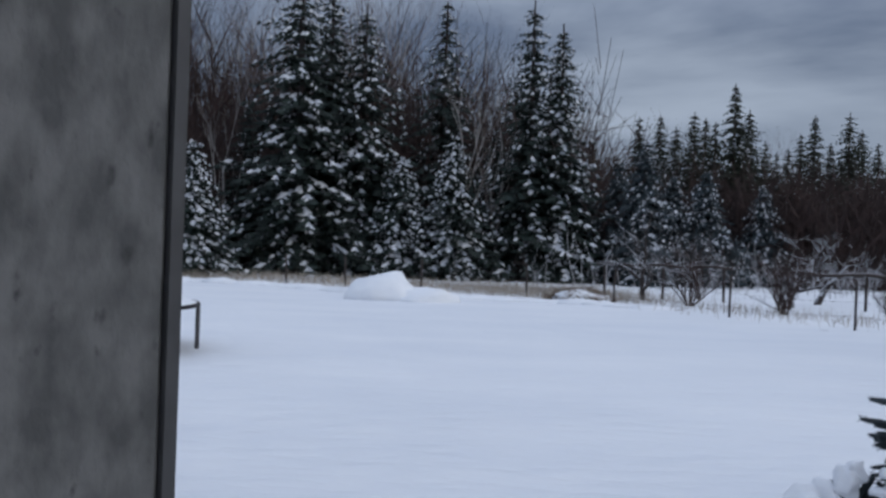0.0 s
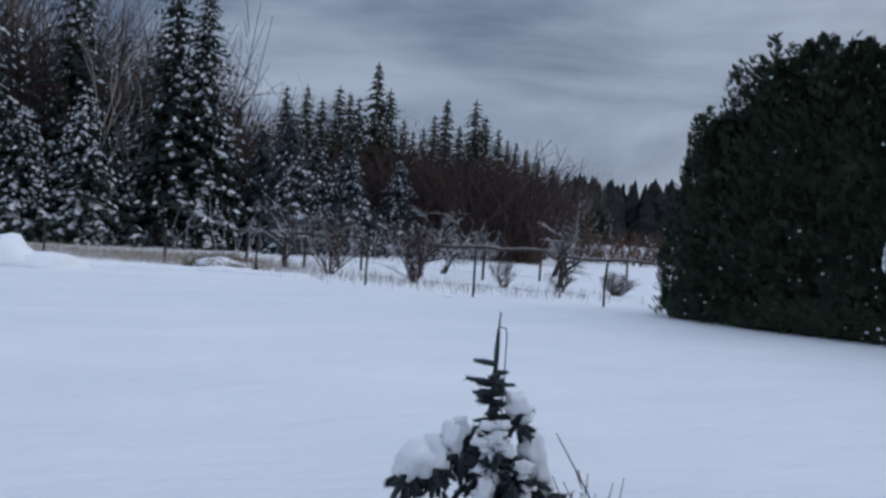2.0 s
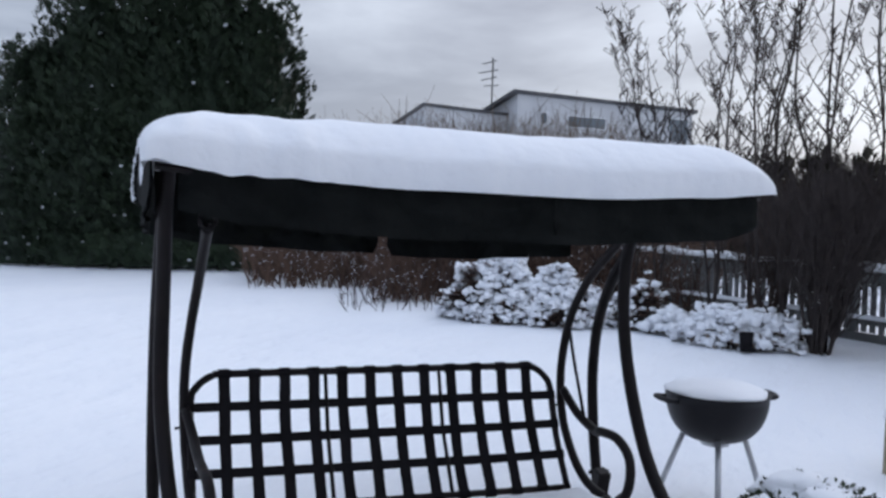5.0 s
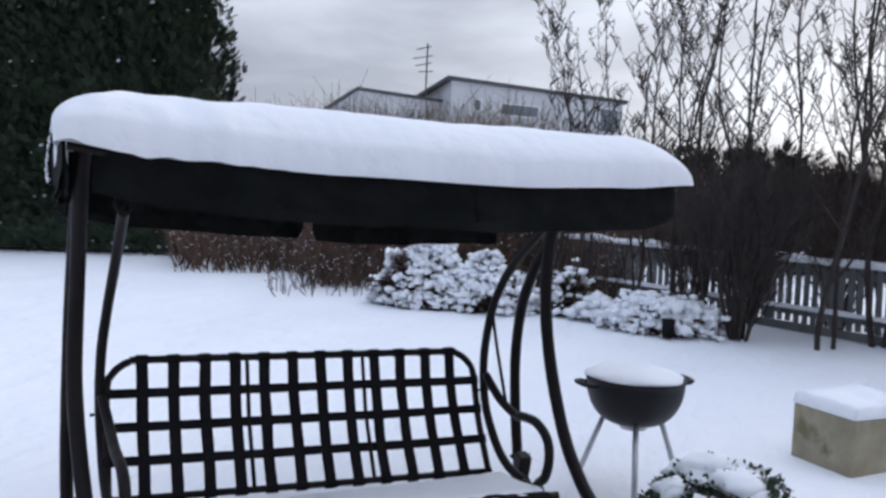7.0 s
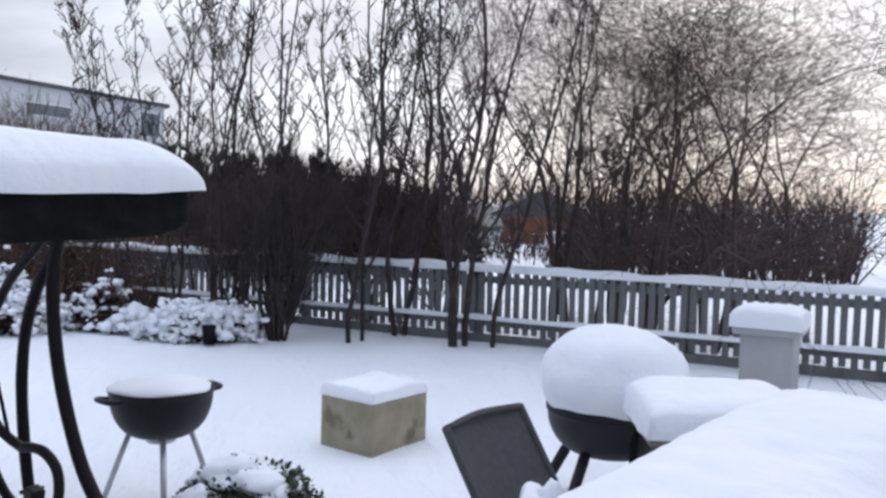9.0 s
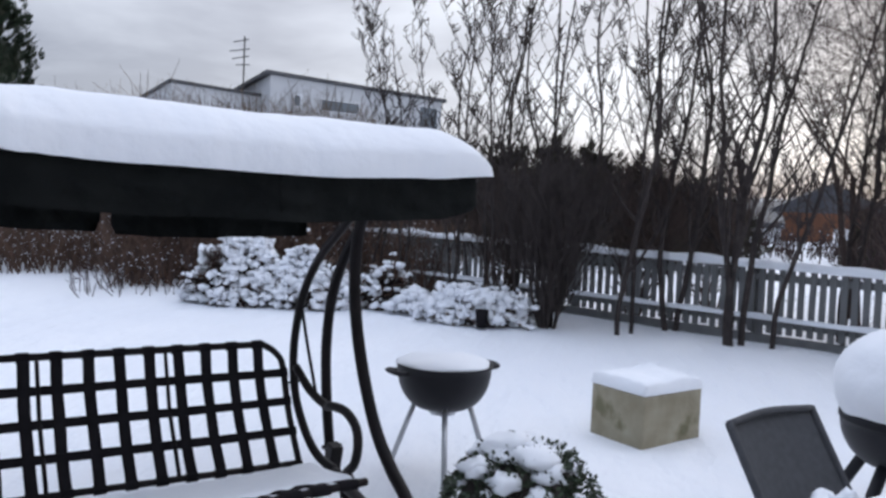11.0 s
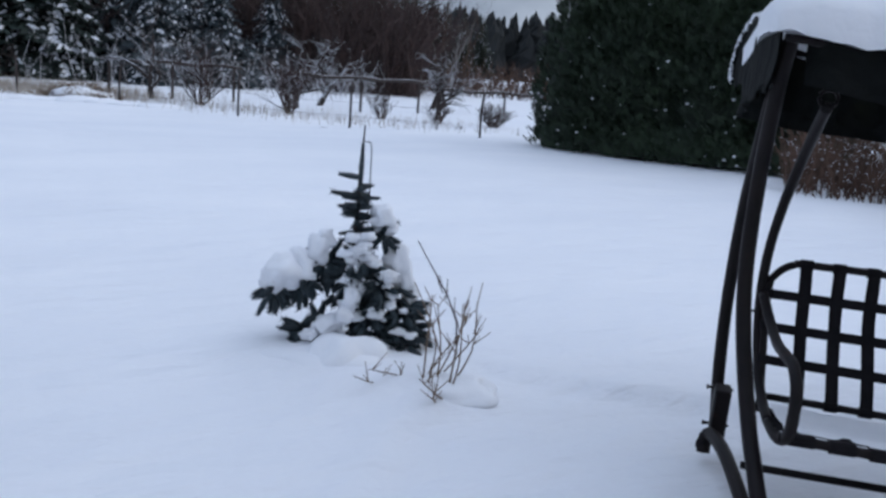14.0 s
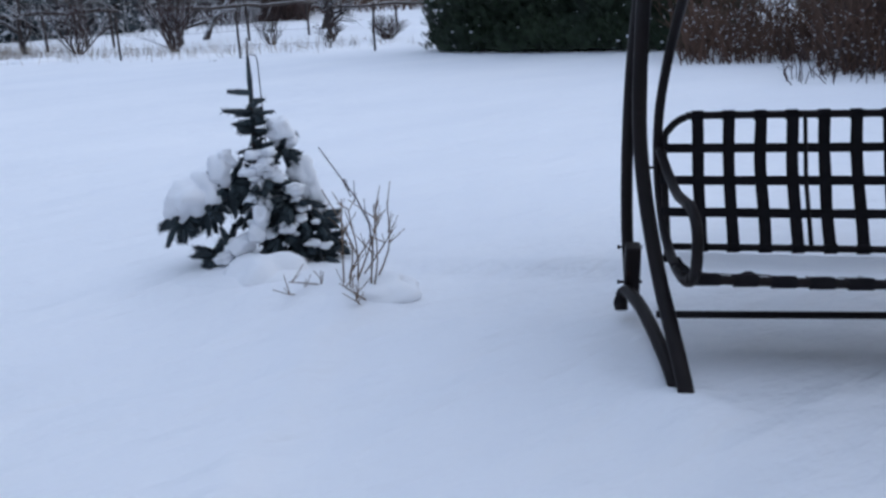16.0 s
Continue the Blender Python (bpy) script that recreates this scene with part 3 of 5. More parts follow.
def snow_pad(name, m, outline_u, outline_v, thick, base, label, nu=48, nv=22, seed=1.0, edge=0.16, lump=0.02, power=0.55, group="", rag=0.012, dents=()):
    """A pillow of snow over a rectangle, with rounded, uneven edges; base(u, v) is the support's height."""
    u0, u1 = outline_u
    v0, v1 = outline_v
    s = Shape()
    vs = []
    for i in range(nu + 1):
        for j in range(nv + 1):
            a, b = i / nu, j / nv
            u, v = u0 + (u1 - u0) * a, v0 + (v1 - v0) * b
            jag = rag * (noise.noise(Vector((u * 7, v * 7, seed))) + 0.6 * noise.noise(Vector((u * 21, v * 21, seed))))
            du = min(a * (u1 - u0), (1 - a) * (u1 - u0))
            dv = min(b * (v1 - v0), (1 - b) * (v1 - v0))
            ku, kv = min(1, du / edge), min(1, dv / edge)
            prof = (math.sqrt(max(0, 1 - (1 - ku) ** 2)) * math.sqrt(max(0, 1 - (1 - kv) ** 2))) ** power
            h = thick * prof + lump * prof * (noise.noise(Vector((u * 3.2, v * 3.2, seed))) + 0.5 * noise.noise(Vector((u * 9, v * 9, seed))) + 0.25 * noise.noise(Vector((u * 24, v * 24, seed))))
            for cu, cv, r, deep in dents:
                h -= deep * prof * math.exp(-((u - cu) ** 2 + (v - cv) ** 2) / r ** 2)
            out = 0.018 * math.sin(math.pi * min(1, prof)) * (1 if prof < 1 else 0)
            uu = u + (jag - out if a < 0.5 else out + jag) * (1 - ku)
            vv = v + (jag - out if b < 0.5 else out + jag) * (1 - kv)
            vs.append((uu, vv, base(u, v) + h))
    k = len(vs)
    fs = [(i * (nv + 1) + j, (i + 1) * (nv + 1) + j, (i + 1) * (nv + 1) + j + 1, i * (nv + 1) + j + 1) for i in range(nu) for j in range(nv)]
    s.add(vs, fs)
    ring = [i * (nv + 1) for i in range(nu + 1)] + [nu * (nv + 1) + j for j in range(1, nv + 1)] + [i * (nv + 1) + nv for i in range(nu - 1, -1, -1)] + [j for j in range(nv - 1, 0, -1)]
    low = [(s.v[i][0], s.v[i][1], base(max(u0, min(u1, s.v[i][0])), max(v0, min(v1, s.v[i][1]))) - 0.002) for i in ring]
    s.v += low
    n = len(ring)
    s.f += [(ring[i], k + i, k + (i + 1) % n, ring[(i + 1) % n]) for i in range(n)]
    s.f.append(tuple(k + i for i in range(n)))
    return solid(name, s, SNOW, m, label, "snow", group, smooth=True)


snow_pad("canopy_snow", SWING, (CU0 - 0.03, CU1 + 0.012), (-0.028, CD), 0.160, lambda u, v: roof_z(u, max(0, v)) - 0.002 + 0.8 * (1.378 - 0.02 * u - eave_z(u)) * min(1, max(0, v) / 0.25) + 0.02 * noise.noise(Vector((u * 16, v * 5, 2))) * max(0, 1 - u / 0.6) * (v < 0.08), "thick rounded snow lying on the swing canopy", 190, 60, 2.0, 0.20, 0.008, 0.85, rag=0.010,
         dents=((0.16, 0.16, 0.07, 0.022), (0.26, 0.07, 0.05, 0.020), (0.10, 0.05, 0.035, 0.020), (0.36, 0.20, 0.09, 0.016), (0.03, 0.2, 0.05, 0.018), (0.46, 0.08, 0.06, 0.012)))
# thin snow caught on the tipped seat: thicker at the back, the front webbing bare
rs_ = random.Random(33)
s = Shape()
cells = {}
NSU, NSV = 120, 26
for i in range(NSU + 1):
    for j in range(NSV + 1):
        u, t = BU0 + 0.02 + (BU1 - BU0 - 0.02) * i / NSU, j / NSV
        p = Vector(on_seat(u, t))
        q = max(0.0, min(1.0, (t - 0.04) / 0.22))
        h = -0.010 + 0.021 * q * q * (3 - 2 * q) + 0.006 * noise.noise(Vector((u * 9, t * 4, 1))) + 0.005 * noise.noise(Vector((u * 26, t * 8, 4)))
        cells[i, j] = len(s.v)
        s.v.append((p.x, p.y, p.z + 0.0165 + max(-0.006, min(0.014, h + 0.004))))
s.f += [(cells[i, j], cells[i + 1, j], cells[i + 1, j + 1], cells[i, j + 1]) for i in range(NSU) for j in range(NSV)]
solid("seat_snow", s, SNOW, SWING, "thin patchy snow lying on the woven swing seat", "snow", kind="stuff", smooth=True)


# ---- trees ----


def conifer(name, h, spread, m, label, group, needles=SPRUCE, snow=0.5, seed=1, per=None, low=0.06, clump=1.0, category="spruce tree"):
    """Drooping whorls of boughs; each bough carries side sprays of needles and pads of snow."""
    rg = random.Random(seed)
    t = thing(name, m, label, category, group)
    tr, cr, sn = Shape(), Shape(), Shape()
    tr.tube([(0, 0, -0.1), (0.02 * h * 0.1, 0, h * 0.5), (0, 0, h)], [0.018 * h, 0.011 * h, 0.003 * h], 7)
    z = low * h
    step = 0.032 * h if per is None else per
    while z < h * 0.985:
        f = 1 - z / h
        reach = 1.15 * spread * (f ** 0.66) * rg.uniform(0.75, 1.15) + 0.04
        n = max(6, int(7 + 8 * f))
        for k in range(n):
            a = 2 * math.pi * (k + rg.random()) / n
            L = reach * rg.uniform(0.55, 1.15)
            droop = rg.uniform(0.2, 0.55) * L
            z0 = z + rg.uniform(-0.4, 0.4) * step
            ca, sa = math.cos(a), math.sin(a)
            m_ = max(3, int(L / (0.26 * clump)))
            for q in range(m_ + 1):
                w_ = (q + 0.4) / (m_ + 0.4)
                r = L * w_
                pz = z0 - droop * w_ ** 1.5 + 0.06 * L * (w_ > 0.85)
                c = Vector((ca * r, sa * r, pz))
                for side in (-1, 1):
                    ln = ((0.12 + 0.24 * (1 - w_)) * clump * (0.3 + 0.7 * min(1, f * 1.6)) + 0.1 * L) * rg.uniform(0.7, 1.3)
                    an = a + side * rg.uniform(0.5, 1.15)
                    e = c + Vector((math.cos(an) * ln, math.sin(an) * ln, -ln * rg.uniform(0.15, 0.6)))
                    wv = Vector((-math.sin(an), math.cos(an), 0)) * ln * 0.26
                    mid = c.lerp(e, 0.5)
                    dn = Vector((0, 0, -ln * 0.22))
                    cr.add([tuple(c), tuple(mid + wv + dn), tuple(e), tuple(mid - wv + dn), tuple(mid + Vector((0, 0, 0.03)))], [(0, 1, 4), (1, 2, 4), (2, 3, 4), (3, 0, 4)])
                    if rg.random() < 1.35 * snow * (0.2 + 0.9 * w_) * max(0.0, 0.75 + 1.6 * noise.noise(Vector((c.x * 0.8 + seed, c.y * 0.8, c.z * 0.7)))):
                        sw_ = rg.uniform(0.18, 0.62)
                        u3 = Vector((0, 0, 0.045 * clump + 0.02))
                        p0, p2 = c.lerp(e, -0.15), c.lerp(e, 0.15 + 0.95 * sw_)
                        pm = p0.lerp(p2, 0.5)
                        sn.add([tuple(p0 + u3 * 0.6), tuple(pm + wv * 0.72 * sw_ + dn * 0.35 + u3 * 0.1), tuple(p2 + u3 * 0.3), tuple(pm - wv * 0.72 * sw_ + dn * 0.35 + u3 * 0.1), tuple(pm + u3 * 1.7)], [(0, 1, 4), (1, 2, 4), (2, 3, 4), (3, 0, 4)])
        z += step * rg.uniform(0.8, 1.2)
    part("trunk", tr, BARK, t)
    part("crown", cr, needles, t)
    if snow > 0:
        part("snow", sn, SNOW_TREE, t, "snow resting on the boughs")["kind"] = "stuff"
    return t


def grow(s, p, d, length, radius, depth, rg, bend=0.25, split=(2, 3), up=0.15, shrink=0.72, sides=4, crown=None, snow=None, spread=0.6, seg=4, thin=0.70):
    """A limb and, recursively, its branches."""
    pts, rad = [p.copy()], [radius]
    q, e = p.copy(), d.copy()
    for i in range(seg):
        e = (e + Vector((rg.gauss(0, bend), rg.gauss(0, bend), rg.gauss(0, bend * 0.6) + up)) * 0.5).normalized()
        q = q + e * length / seg
        pts.append(q.copy())
        rad.append(radius * (1 - 0.45 * (i + 1) / seg))
    s.tube(pts, rad, sides if depth > 1 else 3, caps=False)
    if snow is not None and e.z < 0.75 and radius > 0.004:
        snow.tube([x + Vector((0, 0, r * 0.9)) for x, r in zip(pts, rad)], [max(0.005, r * 0.7) for r in rad], 3, caps=False)
    if depth <= 0:
        return
    for i in range(1, len(pts)):
        n = rg.randint(*split) if i == len(pts) - 1 else (1 if rg.random() < 0.75 else 0)
        for _ in range(n):
            ax = Vector((rg.gauss(0, 1), rg.gauss(0, 1), rg.gauss(0, 0.5))).normalized()
            dd = (e + ax * spread).normalized()
            grow(crown or s, pts[i], dd, length * shrink * rg.uniform(0.7, 1.15), max(0.0022, rad[i] * thin), depth - 1, rg, bend, split, up, shrink, sides, crown, snow, spread, max(3, seg - 1), thin)


def bare_tree(name, m, label, group, seed, h=4.0, radius=0.05, depth=4, up=0.2, spread=0.55, mat=BARK, stems=1, snowy=False, lean=0.06, category="bare tree", bend=0.22, shrink=0.7, trunk=0.35, split=(2, 3), snow_mat=None, flare=0.25, thin=0.70):
    rg = random.Random(seed)
    t = thing(name, m, label, category, group)
    cr, sn = Shape(), Shape()
    for k in range(stems):
        a = rg.uniform(0, 6.28)
        f = (flare if stems > 1 else lean)
        d = Vector((math.cos(a) * f * rg.uniform(0.3, 1.2), math.sin(a) * f * rg.uniform(0.3, 1.2), 1)).normalized()
        br = Shape()
        grow(br, Vector((0.06 * math.cos(a) * (stems > 1), 0.06 * math.sin(a) * (stems > 1), -0.05)), d, h * trunk, radius * rg.uniform(0.75, 1.1), depth, rg, bend, split, up, shrink, 6, cr, sn if snowy else None, spread, 4, thin)
        part("stem" if stems > 1 else "trunk", br, mat, t)
    part("crown", cr, mat, t)["kind"] = "stuff"
    if snowy and sn.v:
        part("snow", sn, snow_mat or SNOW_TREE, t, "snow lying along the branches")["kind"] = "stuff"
    return t


# tall conifers at the edge of the wood
SPRUCES = [
    # bearing, distance, height, spread, snow
    (-19.0, 33, 5.0, 1.7, 0.6), (-12.4, 37, 14.5, 3.2, 0.45), (-10.4, 38.5, 13.5, 3.0, 0.3), (-8.2, 38, 11.8, 2.9, 0.6),
    (-5.6, 36, 5.0, 1.8, 0.75), (-2.9, 41, 12.9, 2.4, 0.2), (-2.2, 36, 6.0, 1.9, 0.75), (2.8, 38, 12.2, 2.3, 0.4), (4.7, 38, 11.2, 2.1, 0.6),
    (-15.6, 40, 7.5, 1.7, 0.3), (0.6, 40, 7.0, 1.5, 0.4),
]
for i, (b, d, h, sp, sn_) in enumerate(SPRUCES):
    conifer("spruce_tree", h, sp, at(b, d, 0, 37 * i), "tall dark spruce with snow on its drooping boughs" if h > 8 else "young snow-laden spruce at the edge of the wood", "spruces at the wood's edge", SPRUCE, sn_ * 0.9, 20 + i, clump=1.35 if h > 8 else 1.1)

FAR_SP = [(9.9, 56, 9.6), (11.2, 55, 10.2), (13.3, 54, 10.6), (14.6, 57, 9.0), (15.7, 52, 10.3), (16.6, 55, 9.4), (18.9, 56, 8.0), (20.4, 58, 10.3), (22.3, 58, 10.4), (23.9, 62, 9.0), (25.1, 66, 8.6), (26.6, 70, 8.0), (17.6, 60, 8.2), (7.0, 52, 8.0), (12.2, 57, 8.8), (19.6, 54, 8.6), (21.3, 60, 8.8), (23.0, 60, 9.6), (24.5, 63, 8.4), (25.8, 67, 8.2), (27.6, 72, 7.6), (28.6, 76, 7.4), (29.8, 80, 7.2), (31.0, 84, 7.0), (16.1, 58, 9.0), (14.0, 58, 9.4), (8.4, 54, 7.4), (18.2, 53, 7.4), (22.0, 55, 7.2), (26.0, 60, 6.6), (28.0, 66, 6.4)]
proto = [conifer("spruce_tree", 10.0, s_, at(b, d), "distant dark spruce standing above the bare wood", "distant spruces", PINE, 0.10, 50 + j, per=0.27, clump=1.15, low=0.3) for j, (b, d, s_) in enumerate(((9.9, 56, 1.9), (11.2, 55, 1.7), (13.3, 54, 2.2)))]
for i, (b, d, h) in enumerate(FAR_SP[3:]):
    o = copy_thing(proto[i % 3], at(b, d, 0, 50 * i))
    k = h / 10 * (1.09 if 11 < b < 18 else 1.0)
    o.scale = (k, k, k)

# frosted mixed young trees before the wood
for i, (b, d, h) in enumerate(((8.6, 40, 5.6), (10.2, 38, 6.2), (12.0, 41, 5.0), (6.4, 42, 5.0), (14.0, 40, 5.2), (17.5, 44, 4.8))):
    conifer("pine_tree", h, 1.7, at(b, d, 0, 31 * i), "bluish young pine powdered with snow", "young pines", BLUE, 0.26, 80 + i, clump=1.2, category="pine tree")

# bare birches and aspens of the wood: a few shapes, copied
wood = []
for j in range(5):
    wood.append(bare_tree("birch_tree", at(-22 + 5 * j, 47 + 2 * j), "slender leafless birch of the brown wood", "birches of the wood", 200 + j, 13.0, 0.12, 4, 0.28, 0.5, (TWIG, TWIG, BIRCH, TWIG, RUST)[j], trunk=0.36, shrink=0.66, bend=0.16, split=(2, 2)))
rw = random.Random(5)
for i in range(170):
    b = -30 + (38 * (i + rw.random()) / 110 if i < 110 else 38 + 22 * (i - 110 + rw.random()) / 60)
    d = rw.uniform(44, 60) if b < 8 else rw.uniform(50, 75)
    top = 1.40 if b < -2 else (1.0 if b < 5 else 0.80 - 0.014 * (b - 5))
    o = copy_thing(wood[i % 5], at(b, d, 0, rw.uniform(0, 360)))
    k = max(0.35, top * rw.uniform(0.75, 1.1)) * d / 48
    k = min(k, 1.6)
    o.scale = (k * 1.1, k * 1.1, k)
# two pale birch stems among the spruces
for b, d, s_ in ((-16.8, 39, 61), (-1.3, 37, 62), (0.7, 38, 63)):
    bare_tree("birch_tree", at(b, d), "pale-stemmed leafless birch between spruces", "pale birches", s_, 10.0, 0.09, 3, 0.3, 0.45, BIRCH, trunk=0.45, shrink=0.55, bend=0.08)


def thicket(name, b0, b1, d0, d1, n, h, mat, label, seed, thick=0.012, snow=0.0):
    """A mass of upright leafless shoots, too many to count."""
    rg = random.Random(seed)
    s, sn = Shape(), Shape()
    for i in range(n):
        a, d = radians(rg.uniform(b0, b1)), rg.uniform(d0, d1)
        p = Vector((0.05 + d * math.sin(a), -0.1 + d * math.cos(a), -0.05))
        hh = h * rg.uniform(0.45, 1.1)
        e = Vector((rg.gauss(0, 0.35), rg.gauss(0, 0.35), 1)).normalized()
        q = p + e * hh * 0.5
        r_ = q + (e + Vector((rg.gauss(0, 0.4), rg.gauss(0, 0.4), 0.1))).normalized() * hh * 0.5
        s.tube([p, q, r_], [thick, thick * 0.8, thick * 0.3], 3, caps=False)
        for _ in range(3):
            t_ = p.lerp(r_, rg.uniform(0.3, 0.9))
            v_ = t_ + Vector((rg.gauss(0, 0.22), rg.gauss(0, 0.22), rg.uniform(0.0, 0.35))) * hh * 0.6
            s.tube([t_, v_], [thick * 0.55, thick * 0.25], 3, caps=False)
            if rg.random() < snow:
                c_ = t_.lerp(v_, 0.6)
                sn.blob((c_.x, c_.y, c_.z + thick), (thick * 2.4, thick * 1.1, thick * 0.9), i, 0.8, 1)
    ob = solid(name, s, mat, Matrix(), label, "undergrowth", kind="stuff")
    if sn.v:
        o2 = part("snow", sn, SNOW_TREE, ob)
    return ob


thicket("undergrowth", -30, 8, 39, 58, 3600, 8.0, TWIG, "dense brown leafless undergrowth of the wood", 11, 0.035, 0.0)
thicket("undergrowth", -30, 4, 46, 60, 2300, 13.0, TWIG, "tall crowded brown saplings of the wood", 16, 0.045, 0.0)
thicket("undergrowth", 6, 27, 44, 66, 3800, 6.2, TWIG, "dense brown leafless undergrowth of the wood", 12, 0.04, 0.0)
thicket("undergrowth", 24, 60, 55, 75, 1500, 2.6, RUST, "rust-brown leafless shrubs along the far field", 13, 0.035, 0.10)
thicket("frosted_scrub", 3, 24, 32, 42, 130, 2.2, FROST, "frosted scrub twigs before the wood", 14, 0.014, 0.3)
thicket("undergrowth", -27, 3, 36, 42, 700, 1.6, BARK, "dark low scrub under the spruces", 15, 0.04, 0.0)


def far_forest():
    rg = random.Random(3)
    s = Shape()
    for i in range(560):
        b = 8 + 66 * rg.random()
        d = rg.uniform(150, 190)
        a = radians(b)
        h = d * math.tan(radians(4.4 + 0.6 * noise.noise(Vector((b * 0.35, 1, 1))))) * rg.uniform(0.82, 1.12)
        x, y = d * math.sin(a), d * math.cos(a)
        z0 = ground_height(x, y)
        w_ = rg.uniform(1.8, 3.6)
        n = 7
        rings = [(0.0, 0.9), (0.25, 1.0), (0.5, 0.72), (0.72, 0.5), (0.9, 0.2)]
        vs = []
        for q, (t_, k) in enumerate(rings):
            for j in range(n):
                c = 2 * math.pi * j / n + q
                rr = w_ * k * rg.uniform(0.7, 1.25)
                vs.append((x + rr * math.cos(c), y + rr * math.sin(c), z0 - 1 + (h - z0 + 1) * t_ + rg.uniform(-0.6, 0.6)))
        vs.append((x, y, h))
        fs = []
        for q in range(len(rings) - 1):
            for j in range(n):
                fs.append((q * n + j, q * n + (j + 1) % n, (q + 1) * n + (j + 1) % n, (q + 1) * n + j))
        k0 = (len(rings) - 1) * n
        fs += [(k0 + j, k0 + (j + 1) % n, len(vs) - 1) for j in range(n)]
        s.add(vs, fs)
    return solid("far_forest", s, FARWOOD, Matrix(), "dark conifer forest along the horizon", "forest", kind="stuff")


far_forest()


# ---- thuja trees behind the lawn ----
def thuja(name, m, h, r, seed, count=3000, label="broad dense dark green thuja in a tall garden row", group="thuja row", big=1.0, core_size=0.84, flecks=0.012, mat=THUJA):
    """Feathery fans of foliage over a dark inner mass, with upright plumes at the top."""
    rg = random.Random(seed)
    t = thing(name, m, label, "thuja tree", group)
    part("trunk", Shape().tube([(0, 0, -0.1), (0, 0, h * 0.8)], [0.09, 0.03], 7), BARK, t)
    core = Shape()
    for q in range(7):
        z = h * (0.07 + 0.12 * q)
        k = prof_thuja((z + 0.06 * h) / h)
        core.blob((0, 0, z), (r * core_size * k, r * core_size * k, h * 0.12 * min(1, core_size * 1.2)), seed + q, 0.35, 2, floor=0.02)
    part("inner_crown", core, mat, t)
    cr, sn = Shape(), Shape()
    plumes = [(rg.uniform(0, 6.283), rg.uniform(0.0, 0.62) * r, rg.uniform(0.1, 0.42)) for _ in range(9)]
    for i in range(count):
        z = h * rg.random() ** 0.9
        a = rg.uniform(0, 6.283)
        f = z / h
        lump = 1 + 0.20 * noise.noise(Vector((math.cos(a) * 2.2 + seed, math.sin(a) * 2.2, z * 1.4))) + 0.13 * noise.noise(Vector((math.cos(a) * 6, math.sin(a) * 6 + seed, z * 2.6)))
        rr = r * prof_thuja(f) * lump * rg.uniform(0.88, 1.03) + (rg.random() < 0.10) * rg.uniform(0.03, 0.14)
        out = Vector((math.cos(a), math.sin(a), 0))
        side = Vector((-math.sin(a), math.cos(a), 0))
        c = out * rr + Vector((0, 0, z * (1 + 0.03 * math.sin(5 * a + seed))))
        if i % 9 == 0:
            pa, pr, ph = plumes[i // 9 % 9]
            w_ = rg.random()
            zz = h * 0.80 + (h * 0.17 + ph) * w_
            out = Vector((math.cos(a), math.sin(a), 0))
            c = Vector((math.cos(pa) * pr, math.sin(pa) * pr, zz)) + out * 0.20 * (1 - w_) ** 0.8
        main = (out * rg.uniform(0.25, 0.8) + side * rg.gauss(0, 0.35) + Vector((0, 0, rg.uniform(0.35, 1.1)))).normalized()
        plane = (side + out * rg.gauss(0, 0.7)).normalized()
        L = rg.uniform(0.10, 0.22) * big
        for k in range(6):
            w_ = k / 5
            base_ = c + main * L * w_ * 0.62
            sg = -1 if k % 2 else 1
            d = (main + plane * sg * rg.uniform(0.45, 0.9) * (1 - 0.6 * w_) + Vector((0, 0, rg.uniform(-0.12, 0.2)))).normalized() * L * (0.62 - 0.25 * w_)
            wv = d.cross(main.cross(plane) + out * 0.2).normalized() * d.length * 0.17
            mid = base_ + d * 0.5
            cr.add([tuple(base_), tuple(mid + wv), tuple(base_ + d), tuple(mid - wv)], [(0, 1, 2, 3)])
        if rg.random() < flecks * (2.6 if f < 0.35 else 0.5):
            q = rg.uniform(0.012, 0.04)
            sn.blob(tuple(c + out * 0.05), (q, q, q * 0.7), i, 0.9, 1)
    part("crown", cr, mat, t)
    if sn.v:
        part("snow", sn, SNOW_TREE, t, "specks of snow caught in the foliage")["kind"] = "stuff"
    return t


def prof_thuja(f):
    """Width of the crown by height: full at the foot, narrowing to a rounded tip."""
    f = max(0.0, min(1.0, f))
    return (0.92 + 0.2 * f) * (1 - max(0, f - 0.25) / 0.75 * 0.62) * math.sqrt(max(0.0, 1 - max(0, f - 0.7) ** 2 / 0.09)) if f < 0.999 else 0.02


for i, (x, y, h, r) in enumerate(((10.4, 13.3, 3.65, 1.12), (10.8, 12.55, 4.55, 1.25), (11.05, 12.0, 4.85, 1.22), (11.45, 11.3, 4.8, 1.3), (11.8, 10.6, 4.75, 1.3), (12.1, 9.9, 4.5, 1.15))):
    thuja("thuja_tree", pose(x, y, 0, 0, 0, 60 * i), h, r, 300 + i, 5200)


# ---- orchard and wire fence at the lawn's end ----
FENCE = [(-6.3, 27.5), (-4.3, 26.8), (-1.9, 26.2), (1.2, 24.8), (3.3, 22.4), (5.25, 19.05), (7.0, 16.9), (9.4, 15.6)]
rf = random.Random(4)
for i, (x, y) in enumerate(FENCE):
    post = Shape().tube([(0, 0, -0.1), (rf.uniform(-0.03, 0.03), 0, 0.45), (rf.uniform(-0.05, 0.05), 0, 0.93)], 0.032 if i < 4 else 0.026, 8)
    p = thing("fence_post", pose(x, y, 0, 0, 0, 40 * i), "thin dark weathered wooden post of the wire fence", "fence post", "wire fence posts")
    part("shaft", post, BARK, p, smooth=True)
